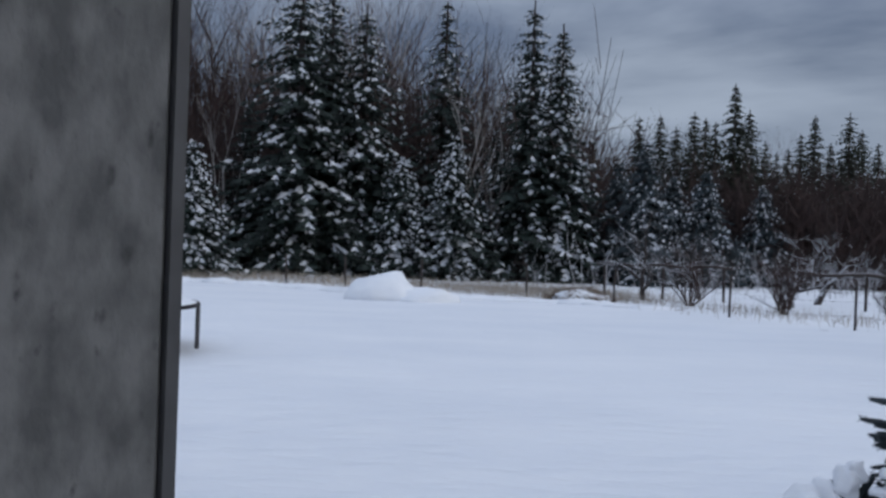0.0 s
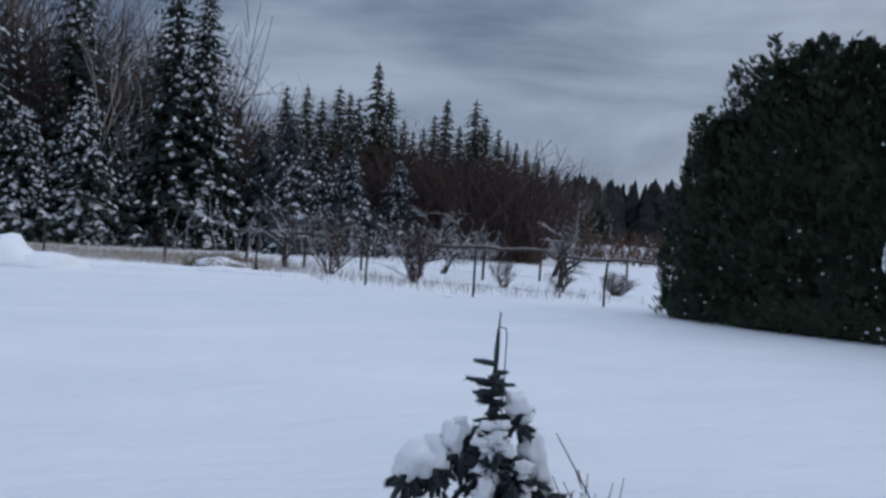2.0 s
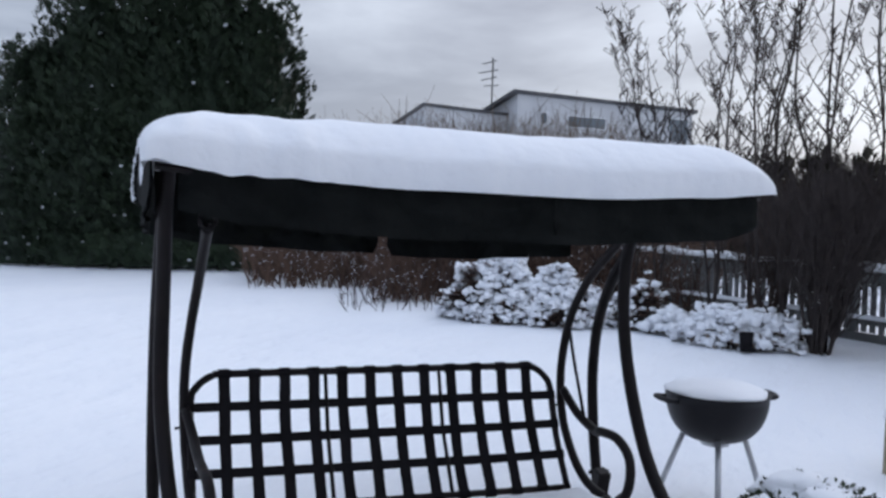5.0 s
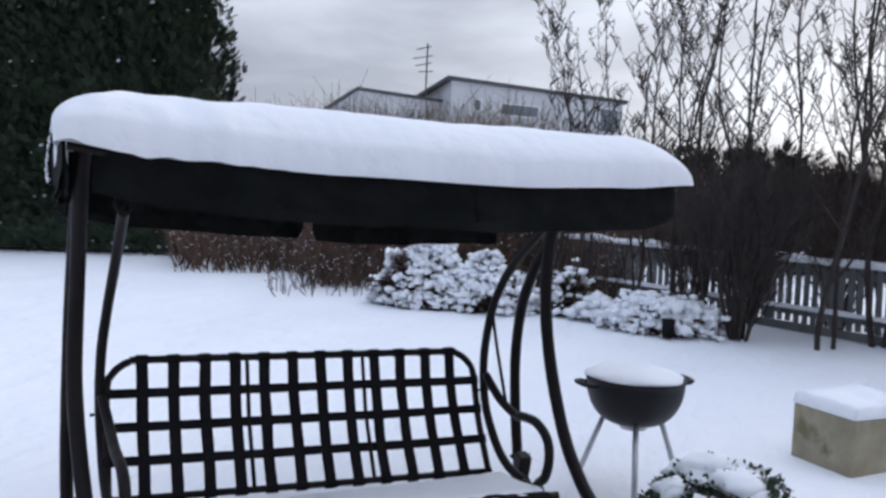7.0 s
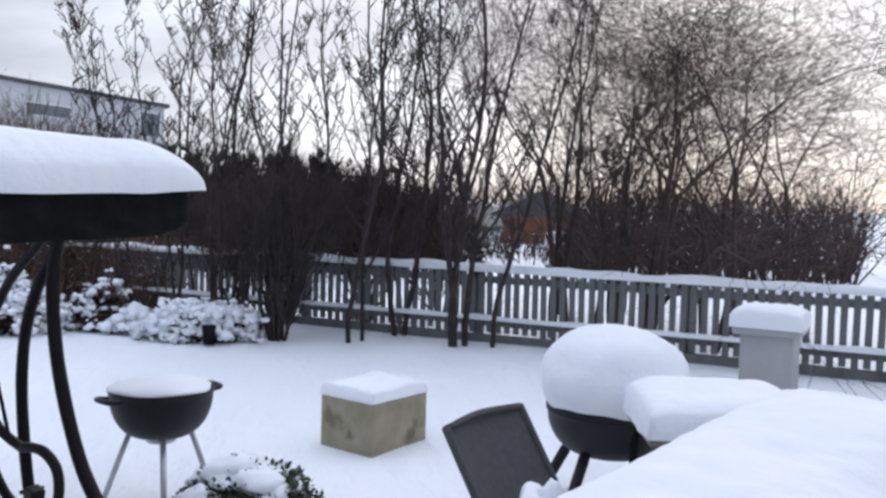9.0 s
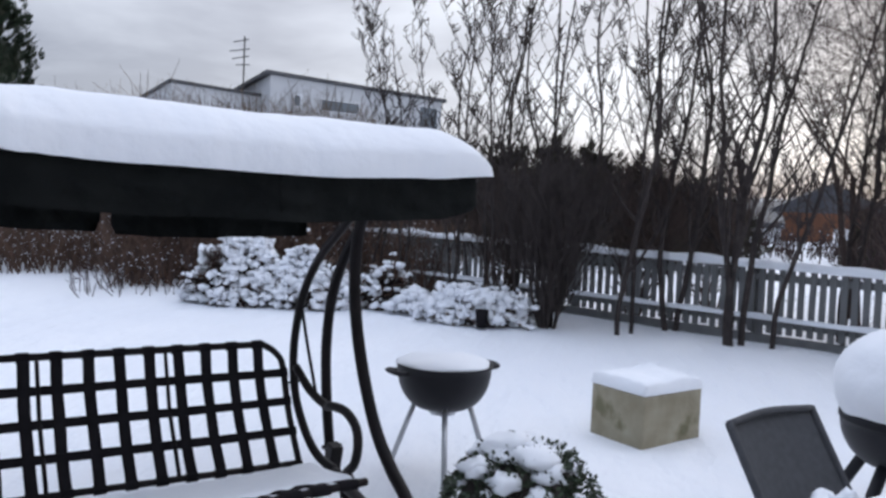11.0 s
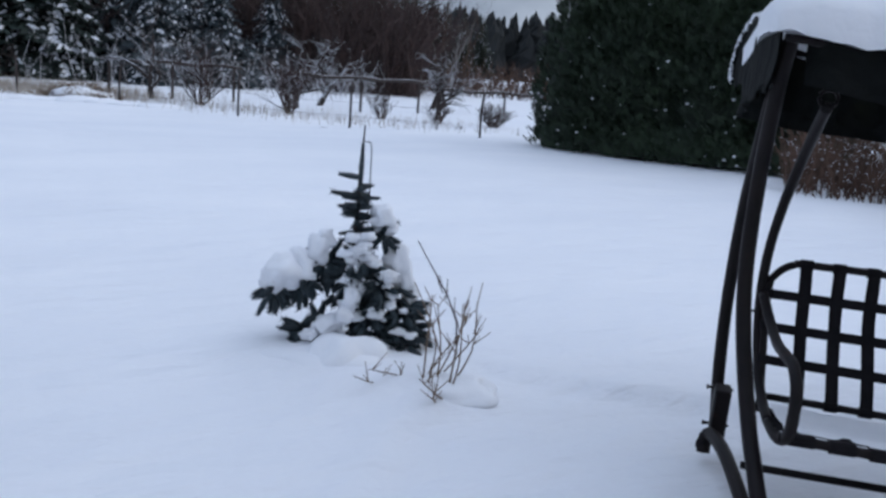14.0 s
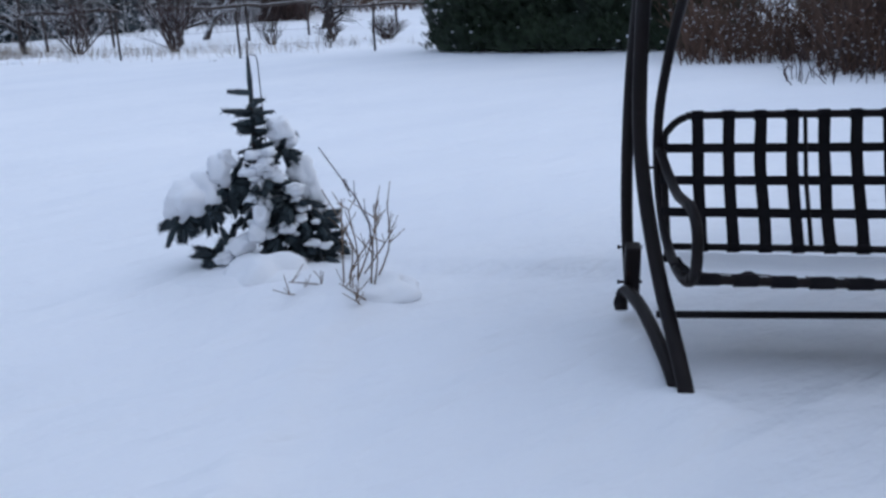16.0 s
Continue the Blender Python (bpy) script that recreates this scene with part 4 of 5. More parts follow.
wires = thing("fence_wire", Matrix(), "sagging thin wires strung between the garden posts", "fence wire")
for k in range(3):
    z = 0.25 + 0.28 * k
    pts = []
    for (x0, y0), (x1, y1) in zip(FENCE, FENCE[1:]):
        for q in range(5):
            t = q / 5
            pts.append((x0 + (x1 - x0) * t, y0 + (y1 - y0) * t, z - 0.03 * math.sin(math.pi * t)))
    part("wire", Shape().tube(pts, 0.003, 3, caps=False), STEEL, wires)


def rail(x0, y0, x1, y1, z, r=0.05):
    n = 8
    d = Vector((x1 - x0, y1 - y0, 0))
    pts = [(d.x * i / n, d.y * i / n, z + 0.03 * math.sin(i * 2.1)) for i in range(n + 1)]
    o = thing("pole_rail", pose(x0, y0, 0), "long dark wooden pole rail with snow on top", "rail", "orchard pole rails")
    part("pole", Shape().tube(pts, r, 7), BARK, o, smooth=True)
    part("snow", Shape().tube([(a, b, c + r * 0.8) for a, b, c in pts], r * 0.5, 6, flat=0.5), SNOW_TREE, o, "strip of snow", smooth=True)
    for t in (0.06, 0.5, 0.94):
        part("support", Shape().tube([(d.x * t, d.y * t, -0.1), (d.x * t, d.y * t, z - r)], 0.04, 6), BARK, o)


rail(7.6, 22.8, 12.6, 24.2, 0.95)
rail(3.4, 26.5, 7.2, 25.6, 1.0, 0.045)
rail(13.2, 25.0, 19.5, 26.0, 0.75)

# apple trees with snow along their crooked limbs
for i, (x, y, h, s_) in enumerate(((11.3, 21.0, 2.6, 401), (4.6, 25.3, 3.6, 402), (9.9, 26.3, 3.4, 403), (6.6, 27.0, 3.4, 404), (14.6, 27.5, 2.8, 405), (8.4, 24.2, 3.0, 406))):
    bare_tree("apple_tree", pose(x, y, 0), "crooked leafless apple tree with snow along its limbs", "orchard apple trees", s_, h, 0.10, 4, 0.05, 0.85, BARK, snowy=True, bend=0.4, trunk=0.32, shrink=0.76, category="apple tree")
# currant bushes
for i, (x, y, h, s_, n) in enumerate(((5.4, 23.2, 2.0, 411, 12), (7.05, 20.8, 1.7, 412, 14), (9.3, 20.3, 0.9, 413, 7), (11.8, 18.9, 0.75, 414, 16), (10.6, 19.6, 0.7, 415, 6))):
    bare_tree("currant_bush", pose(x, y, 0), "leafless many-stemmed garden bush standing in snow", "orchard bushes", s_, h, 0.022, 3, 0.12, 0.6, TWIG, stems=n, snowy=True, bend=0.3, trunk=0.42, flare=0.75, category="bush")
# brown heap of clippings by the fence
heap = thing("brush_heap", pose(2.45, 22.9, 0), "low heap of rust-brown clippings dusted with snow", "brush heap")
hs, rg = Shape(), random.Random(21)
for i in range(420):
    a, r = rg.uniform(0, 6.28), 0.85 * math.sqrt(rg.random())
    p = Vector((r * math.cos(a) * 1.1, r * math.sin(a) * 0.7, 0.42 * (1 - (r / 0.9) ** 2) * rg.random()))
    e = p + Vector((rg.gauss(0, 0.18), rg.gauss(0, 0.18), rg.uniform(0, 0.16)))
    hs.tube([p, e], [0.012, 0.006], 3, caps=False)
part("brushwood", hs, STRAW, heap)
part("snow", Shape().blob((0, 0, 0.1), (0.75, 0.5, 0.2), 3, 0.4, 2, floor=-0.03), SNOW, heap, smooth=True)
# dark stalks poking through
for i, (x, y, h) in enumerate(((9.3, 17.4, 0.3), (10.0, 17.6, 0.22), (4.1, 18.1, 0.08), (6.3, 16.6, 0.1), (10.7, 14.9, 0.18))):
    bare_tree("weed_stalk", pose(x, y, 0), "dark dead weed stalk poking through snow", "weed stalks", 430 + i, h, 0.012, 2, 0.2, 0.5, BARK, stems=4, category="weed")

# ploughed snow mound and the ridge along the lawn's edge
solid("snow_mound", Shape().blob((0, 0, 0.0), (0.95, 0.8, 0.62), 5, 0.35, 3, floor=-0.05).blob((1.0, -0.2, 0.0), (0.9, 0.7, 0.3), 9, 0.4, 3, floor=-0.05), SNOW, pose(-2.5, 21.2, 0), "ploughed heap of clean snow at the lawn's edge", "snow heap", smooth=True)
rid = Shape()
for i in range(26):
    t = i / 25
    x, y = -9.5 + 13.5 * t, 26.2 - 5.4 * t + 0.5 * math.sin(9 * t)
    rid.blob((x, y, -0.02), (0.55 + 0.25 * rf.random(), 0.35, 0.10 + 0.08 * rf.random()), i, 0.4, 2, floor=-0.06)
solid("snow_ridge", rid, SNOW, Matrix(), "low uneven ridge of snow along the lawn's edge", "snow ridge", kind="stuff", smooth=True)


def grass_band(pts, width, n, h, seed, mat=GRASS):
    rg = random.Random(seed)
    s = Shape()
    for i in range(n):
        k = rg.randrange(len(pts) - 1)
        t = rg.random()
        x = pts[k][0] + (pts[k + 1][0] - pts[k][0]) * t + rg.gauss(0, width * 0.3)
        y = pts[k][1] + (pts[k + 1][1] - pts[k][1]) * t + rg.uniform(0, width)
        hh = h * rg.uniform(0.4, 1.2)
        a = rg.uniform(0, 6.28)
        d = Vector((math.cos(a), math.sin(a), 0))
        lean = Vector((rg.gauss(0, 0.25), rg.gauss(0, 0.25), 1)) * hh
        p = Vector((x, y, -0.03))
        s.add([tuple(p - d * 0.006), tuple(p + d * 0.006), tuple(p + lean * 0.6 + d * 0.004), tuple(p + lean)], [(0, 1, 2), (0, 2, 3)])
    return s


solid("dry_grass", grass_band([(-14, 29.5), (-6, 26.6), (1, 24.9), (3.5, 22.6)], 5.0, 11000, 0.34, 31), GRASS, Matrix(), "tall bleached dry grass standing out of the snow", "grass", kind="stuff")
solid("dry_grass", grass_band([(3.5, 23.2), (5.5, 19.8), (7.2, 17.6), (10.5, 16.2)], 3.0, 900, 0.28, 32), GRASS, Matrix(), "sparse dry grass blades beyond the fence", "grass", kind="stuff")
solid("dry_grass", grass_band([(16, 60), (40, 62), (60, 45)], 12.0, 3500, 0.9, 33), GRASS, Matrix(), "dry stalks on the far snowy field", "grass", kind="stuff")

# ---- trampoline ----
tr = thing("trampoline", pose(-4.75, 9.75, 0), "round garden trampoline on grey legs under deep snow", "trampoline")
TR = 1.32
ring = [(TR * math.cos(a * math.pi / 24), TR * math.sin(a * math.pi / 24), 0.53) for a in range(49)]
part("rim", Shape().tube(ring, 0.025, 8, caps=False), STEEL, tr, smooth=True)
part("mat", Shape().tube([(0, 0, 0.505), (0, 0, 0.525)], TR - 0.02, 48), WEB, tr)
for a in (0.36, -0.30, 1.4, 2.0, 3.5, 4.1):
    x, y = TR * math.cos(a), TR * math.sin(a)
    part("leg", Shape().tube([(x, y, 0.53), (x * 1.0, y * 1.0, -0.08)], 0.027, 8), TRIM, tr, smooth=True)
sn = Shape().blob((0, 0, 0.53), (TR * 1.0, TR * 1.0, 0.17), 4, 0.06, 4, floor=0.528)
solid("trampoline_snow", sn, SNOW, pose(-4.75, 9.75, 0), "smooth dome of snow lying on the trampoline", "snow", smooth=True)

# ---- brown shrub border and snow-laden shrubs behind the swing ----
thicket("shrub_border", 50, 60, 12.2, 14.6, 620, 1.15, RUST, "rust-brown leafless shrub border with bits of snow", 41, 0.009, 0.40)
thicket("shrub_border", 58, 80, 10.6, 13.5, 1300, 1.25, RUST, "rust-brown leafless shrub border with bits of snow", 42, 0.009, 0.30)
thicket("shrub_border", 56, 72, 9.8, 11.0, 90, 0.62, TWIG, "low arching brown twigs hanging over the snow", 45, 0.007, 0.45)
thicket("shrub_border", 58, 74, 17.0, 21.0, 3600, 3.15, STRAW, "straw-coloured tall leafless shrubs before the neighbour's house", 43, 0.012, 0.0)
thicket("shrub_border", 60, 76, 11.5, 15.0, 1100, 1.9, TWIG, "dark brown leafless shrub border", 44, 0.012, 0.02)


def snowy_shrub(m, w, d, h, n, label, seed, leaf=RUST, lump=0.05, cover=1.0):
    """A twiggy dome whose leaf tufts each carry a curd of snow, with dark hollows between."""
    rg = random.Random(seed)
    t = thing("snowy_shrub", m, label, "shrub", "snow-covered shrubs")
    core, lv, sn, tw_ = Shape(), Shape(), Shape(), Shape()
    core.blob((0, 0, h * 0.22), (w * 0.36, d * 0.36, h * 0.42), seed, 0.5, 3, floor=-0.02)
    for i in range(n):
        a, el = rg.uniform(0, 6.283), math.asin(rg.random() ** 0.8)
        o = Vector((math.cos(a) * math.cos(el), math.sin(a) * math.cos(el), math.sin(el)))
        k = (0.92 + 0.30 * noise.noise(o * 2.3 + Vector((seed, 0, 0))) + 0.16 * noise.noise(o * 6.0 + Vector((0, seed, 0)))) * rg.uniform(0.84, 1.04)
        c = Vector((o.x * w * 0.5 * k, o.y * d * 0.5 * k, max(0.02, o.z * h * k)))
        hollow = noise.noise(c * 3.3 + Vector((seed * 1.3, 2, 0)))
        tw_.tube([c * 0.35, c.lerp(c * 0.35, 0.4) + Vector((0, 0, 0.02)), c], [0.006, 0.005, 0.003], 3, caps=False)
        for _ in range(6):
            b = rg.uniform(0, 6.28)
            e = Vector((math.cos(b), math.sin(b), rg.uniform(-0.7, 0.3))).normalized()
            wv = Vector((-math.sin(b), math.cos(b), 0)) * 0.012
            q = lump * rg.uniform(0.7, 1.5)
            lv.add([tuple(c), tuple(c + e * q * 0.5 + wv), tuple(c + e * q), tuple(c + e * q * 0.5 - wv)], [(0, 1, 2, 3)])
        if hollow < 0.22 * cover and rg.random() < 0.93 * cover:
            r = lump * rg.uniform(0.45, 1.05)
            for j in range(3):
                p = c + Vector((rg.gauss(0, r * 1.0), rg.gauss(0, r * 1.0), r * 0.30 + rg.gauss(0, r * 0.25)))
                q = r * rg.uniform(0.40, 0.95)
                sn.blob(p, (q * rg.uniform(0.9, 1.3), q * rg.uniform(0.9, 1.3), q * 0.78), i * 3 + j, 0.9, 2 if j == 0 else 1)
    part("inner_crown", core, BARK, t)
    part("twig_mass", tw_, TWIG, t)["kind"] = "stuff"
    part("leaves", lv, leaf, t)["kind"] = "stuff"
    part("snow", sn, SNOW, t, "clotted curds of snow", smooth=True)["kind"] = "stuff"
    return t


snowy_shrub(pose(8.65, 3.72, 0, 0, 0, -82), 1.25, 0.95, 0.66, 1050, "broad evergreen shrub clotted with lumps of snow", 51, RUST, 0.054)
snowy_shrub(pose(8.70, 2.95, 0, 0, 0, -82), 1.05, 0.85, 0.58, 820, "evergreen shrub clotted with lumps of snow", 52, RUST, 0.054, 0.97)
snowy_shrub(pose(8.95, 2.18, 0, 0, 0, -60), 0.62, 0.6, 0.52, 260, "brown round shrub lightly dusted with snow", 55, RUST, 0.05, 0.45)
snowy_shrub(pose(8.45, 1.08, 0, 0, 0, -86), 1.15, 0.7, 0.36, 620, "low mound of drooping plants buried under snow", 53, STRAW, 0.055, 1.6)
snowy_shrub(pose(8.75, 1.72, 0, 0, 0, -80), 0.55, 0.5, 0.24, 110, "low mound of drooping plants buried under snow", 54, STRAW, 0.075, 1.8)
# tall dry flower heads above the big shrub, each with a cap of snow
for i, (x, y, z) in enumerate(((8.6, 3.85, 0.86), (8.75, 3.5, 0.82), (8.9, 3.05, 0.78), (8.7, 4.15, 0.74))):
    fl = thing("dry_flower", pose(x, y, 0), "tall dry flower stalk with a snow-capped head", "flower", "dry flowers")
    part("stalk", Shape().tube([(0, 0, 0), (0.02, 0, z * 0.6), (0.01, 0.01, z)], [0.006, 0.005, 0.004], 5), TWIG, fl)
    part("head", Shape().blob((0.01, 0.01, z), (0.03, 0.03, 0.022), i, 0.4, 2), RUST, fl)
    part("snow", Shape().blob((0.01, 0.01, z + 0.022), (0.034, 0.034, 0.024), i + 9, 0.4, 2), SNOW, fl, smooth=True)
# dark plug added for the shade in the hollow under the mound's snow
solid("flower_pot", Shape().tube([(0, 0, -0.02), (0, 0, 0.15)], [0.05, 0.065], 12), WEB, pose(8.02, 0.98, 0.04), "dark plug standing for the shaded hollow in the snowy mound", "flower pot", smooth=True)

# ---- picket fence with snow ----
FD = Vector((-0.523, -0.852, 0))
F0 = Vector((9.5, 0.16, 0)) - FD * 4.2
FANG = math.degrees(math.atan2(FD.y, FD.x))
pf = thing("picket_fence", pose(F0.x, F0.y, 0, 0, 0, FANG), "grey weathered picket fence with snow on its rails", "fence")
FL = 12.5
pm = Shape().box((-0.028, -0.011, 0.10), (0.028, 0.011, 0.70), bevel=0.004).mesh("picket", PICKET)
n = int(FL / 0.092)
rp = random.Random(9)
for i in range(n):
    o = new("picket", pm)
    o.parent = pf
    o.matrix_local = pose(0.05 + i * 0.092, 0, rp.uniform(-0.012, 0.012), 0, rp.uniform(-1, 1), 0)
for z in (0.20, 0.62):
    part("rail", Shape().box((0, 0.013, z - 0.035), (FL, 0.05, z + 0.035), bevel=0.006), PICKET, pf)
for k in range(7):
    part("post", Shape().box((k * 2.05 - 0.045, 0.052, -0.15), (k * 2.05 + 0.045, 0.14, 0.74), bevel=0.008), PICKET, pf)
part("kickboard", Shape().box((0, 0.015, -0.1), (FL, 0.045, 0.085), bevel=0.004), PICKET, pf)


def snow_strip(m, L, w, h, seed, label, n=90):
    s = Shape()
    vs = []
    prof = [(-0.5, -0.05), (-0.55, 0.3), (-0.3, 0.85), (0.0, 1.0), (0.3, 0.85), (0.55, 0.3), (0.5, -0.05)]
    for i in range(n + 1):
        k = 0.75 + 0.5 * noise.noise(Vector((i * 0.31, seed, 2)))
        k *= 0.25 + 0.75 * min(1, 8 * min(i, n - i) / n)
        for a, b in prof:
            vs.append((L * i / n, a * w, b * h * k))
    q = len(prof)
    s.add(vs, [(i * q + j, i * q + j + 1, (i + 1) * q + j + 1, (i + 1) * q + j) for i in range(n) for j in range(q - 1)])
    return solid("snow_strip", s, SNOW, m, label, "snow", "snow on the fence", smooth=True)


snow_strip(pf.matrix_world @ pose(0, 0.03, 0.70), FL, 0.13, 0.095, 3.0, "uneven snow lying along the fence top")
snow_strip(pf.matrix_world @ pose(0, -0.03, 0.232), FL, 0.08, 0.055, 6.0, "thin snow along the lower fence rail", 120)

# ---- leafless trees along the fence ----
def spur_tree(m, h, r, stems, seed, label="upright leafless garden tree with short knobbly spurs"):
    """Wiry leaders that climb almost straight, set with short upturned side shoots and spurs."""
    rg = random.Random(seed)
    t = thing("bare_tree", m, label, "bare tree", "trees along the fence")
    tw_ = Shape()

    def leader(p, d, length, rad, level):
        n = max(6, int(length / 0.16))
        pts, rads, e = [p.copy()], [rad], d.copy()
        for i in range(n):
            e = (e + Vector((rg.gauss(0, 0.07), rg.gauss(0, 0.07), 0.07 + 0.07 * level))).normalized()
            pts.append(pts[-1] + e * length / n)
            rads.append(max(0.0030, rad * (1 - 0.74 * (i + 1) / n)))
        lead = Shape() if level == 0 else tw_
        lead.tube(pts, rads, 7 if level == 0 else 4, caps=False)
        if level == 0:
            part("stem" if stems > 1 else "trunk", lead, BARK, t)
        for i in range(2 if level else 4, n + 1):
            f = i / n
            for _ in range(1 + (rg.random() < 0.7)):
                a = rg.uniform(0, 6.283)
                o = Vector((math.cos(a), math.sin(a), rg.uniform(0.55, 1.7))).normalized()
                if level < 2 and rg.random() < (0.34 if level == 0 else 0.26):
                    leader(pts[i], o, length * rg.uniform(0.16, 0.36) * (1.15 - 0.5 * f), max(0.0045, rads[i] * 0.60), level + 1)
                elif rg.random() < 0.8:
                    L = rg.uniform(0.04, 0.16)
                    q = pts[i] + o * L
                    tw_.tube([pts[i], pts[i].lerp(q, 0.6) + Vector((rg.gauss(0, 0.01), rg.gauss(0, 0.01), 0)), q], [0.0058, 0.0046, 0.0056], 3, caps=False)

    for k in range(stems):
        a = rg.uniform(0, 6.28)
        f = rg.uniform(0.02, 0.09)
        leader(Vector((0.07 * math.cos(a) * (stems > 1), 0.07 * math.sin(a) * (stems > 1), -0.05)), Vector((math.cos(a) * f, math.sin(a) * f, 1)).normalized(), h * rg.uniform(0.86, 1.05), r * 0.98 * rg.uniform(0.85, 1.1), 0)
    part("twig_mass", tw_, BARK, t)["kind"] = "stuff"
    return t


for x, y, h, r, st, s_ in ((10.2, 2.75, 3.3, 0.016, 2, 500), (9.9, 2.25, 3.4, 0.018, 2, 501), (9.5, 1.55, 3.8, 0.022, 2, 502), (9.25, 1.1, 3.7, 0.020, 2, 511), (9.2, 0.75, 4.2, 0.026, 2, 503), (8.35, -0.27, 4.3, 0.026, 1, 504), (8.48, -0.40, 4.2, 0.024, 1, 512),
                           (8.80, -0.80, 4.5, 0.030, 2, 505), (8.20, -1.30, 4.1, 0.034, 3, 506), (8.10, -1.62, 3.7, 0.026, 1, 513), (8.72, -2.32, 4.1, 0.028, 2, 508), (8.0, -2.75, 2.8, 0.026, 3, 509), (9.9, 0.3, 4.6, 0.024, 3, 514), (10.3, 1.5, 4.0, 0.022, 1, 515), (9.6, -0.9, 4.8, 0.024, 3, 516), (10.0, 0.9, 4.2, 0.022, 1, 517)):
    spur_tree(pose(x, y, 0), h, r, st, s_)
# taller forked tree just beyond the fence
bare_tree("bare_tree", pose(9.75, -1.62, 0), "leafless tree with a forked crown beyond the fence", "trees along the fence", 507, 5.2, 0.062, 5, 0.16, 0.62, BARK, bend=0.26, trunk=0.36, shrink=0.62, thin=0.60)
# dense dark bushes before and beyond the fence
for x, y, h, n, s_, fl in ((8.42, 0.40, 1.95, 30, 521, 0.22), (9.35, -0.40, 2.1, 12, 522, 0.3), (10.4, -1.3, 1.7, 10, 523, 0.4), (9.8, 1.1, 1.9, 12, 524, 0.35)):
    bare_tree("dense_bush", pose(x, y, 0), "dense dark leafless bush spreading from its foot", "dense bushes", s_, h, 0.015, 4, 0.22, 0.55, BARK if s_ == 521 else LARCH, stems=n, bend=0.24, trunk=0.36, shrink=0.66, flare=fl, category="bush", thin=0.66)
# tall trees with a haze of fine level twigs
for x, y, h, s_ in ((9.6, -2.7, 5.4, 531), (10.3, -3.9, 6.0, 532), (8.6, -3.9, 5.2, 533), (9.4, -5.2, 5.4, 534), (10.8, -2.9, 6.2, 535), (8.3, -3.2, 5.0, 536)):
    bare_tree("fine_twigged_tree", pose(x, y, 0), "leafless tree with a mass of fine level twigs", "fine-twigged trees", s_, h, 0.052, 5, 0.0, 0.95, LARCH, bend=0.26, trunk=0.31, shrink=0.74, split=(2, 3), thin=0.57)
twigged = [o for o in bpy.data.objects if o.name.startswith("fine_twigged_tree") and o.parent is None]
for i, (x, y, k) in enumerate(((9.0, -3.4, 1.0), (9.9, -3.35, 1.05), (9.2, -4.5, 1.0), (8.0, -3.75, 0.95), (9.2, -2.9, 0.9))):
    o = copy_thing(twigged[(i * 2 + 1) % len(twigged)], pose(x, y, 0, 0, 0, 75 + 100 * i))
    o.scale = (k, k, k)
# evergreens and wood beyond the fence
for i, (b, d, h) in enumerate(((80.0, 18, 2.3), (83.2, 17, 2.2), (86.0, 17.5, 2.35), (88.8, 17, 2.2), (91.6, 18, 2.0), (94.6, 21, 1.75), (97.0, 21, 1.3), (106.0, 20, 1.0))):
    thuja("thuja_tree", at(b, d, -0.15, 40 * i), h * 0.93, 0.80, 600 + i, 700 if i < 6 else 330, "low dark evergreen hedge bush beyond the fence", "evergreens beyond the fence", 1.7, 0.48, 0.0, HEDGE)
thicket("roadside_shrubs", 76, 98.5, 20, 30, 700, 2.2, TWIG, "brown leafless shrubs beyond the road", 46, 0.02, 0.0)
thicket("roadside_shrubs", 98, 106, 21, 27, 150, 1.0, TWIG, "low dark leafless shrubs before the brick house", 49, 0.02, 0.1)
thicket("roadside_shrubs", 105, 122, 16, 28, 1000, 2.0, TWIG, "brown leafless shrubs beyond the road", 48, 0.02, 0.05)
thicket("roadside_shrubs", 76, 122, 46, 60, 900, 4.6, TWIG, "brown leafless trees far beyond the road", 47, 0.035, 0.0)


# ---- neighbouring houses ----
def prism(corners, z0, tops):
    """Upright walls over a plan, each corner with its own height."""
    s = Shape()
    n = len(corners)
    s.add([(x, y, z0) for x, y in corners] + [(x, y, z) for (x, y), z in zip(corners, tops)],
          [(i, (i + 1) % n, n + (i + 1) % n, n + i) for i in range(n)] + [tuple(range(n, 2 * n))])
    return s


def slab(corners, tops, over, thick):
    """A roof slab that overhangs its plan."""
    cx = sum(c[0] for c in corners) / len(corners)
    cy = sum(c[1] for c in corners) / len(corners)
    s = Shape()
    pts = [(cx + (x - cx) * (1 + over), cy + (y - cy) * (1 + over), z) for (x, y), z in zip(corners, tops)]
    n = len(pts)
    s.add([(x, y, z + 0.01) for x, y, z in pts] + [(x, y, z + thick) for x, y, z in pts],
          [tuple(range(n - 1, -1, -1)), tuple(range(n, 2 * n))] + [(i, (i + 1) % n, n + (i + 1) % n, n + i) for i in range(n)])
    return s


def polar(b, d):
    return (0.05 + d * math.sin(radians(b)), -0.16 + d * math.cos(radians(b)))


house = thing("house", Matrix(), "white plastered two-storey house with low dark mono-pitch roofs", "house")
A = [polar(67.1, 41), polar(78.2, 48), polar(74.8, 54), polar(64.8, 46.5)]
AT = (6.30, 6.15, 5.6, 5.75)
part("wall", prism(A, -0.3, AT), HOUSE_WALL, house)
part("roof", slab(A, AT, 0.05, 0.18), ROOF, house)
B = [polar(61.0, 39), polar(67.6, 43), polar(65.4, 49), polar(58.6, 45)]
BT_ = (5.42, 5.35, 4.7, 4.75)
part("wall", prism(B, -0.3, BT_), HOUSE_WALL, house)
part("roof", slab(B, BT_, 0.03, 0.15), ROOF, house)
a0, a1 = Vector((*A[0], 0)), Vector((*A[1], 0))
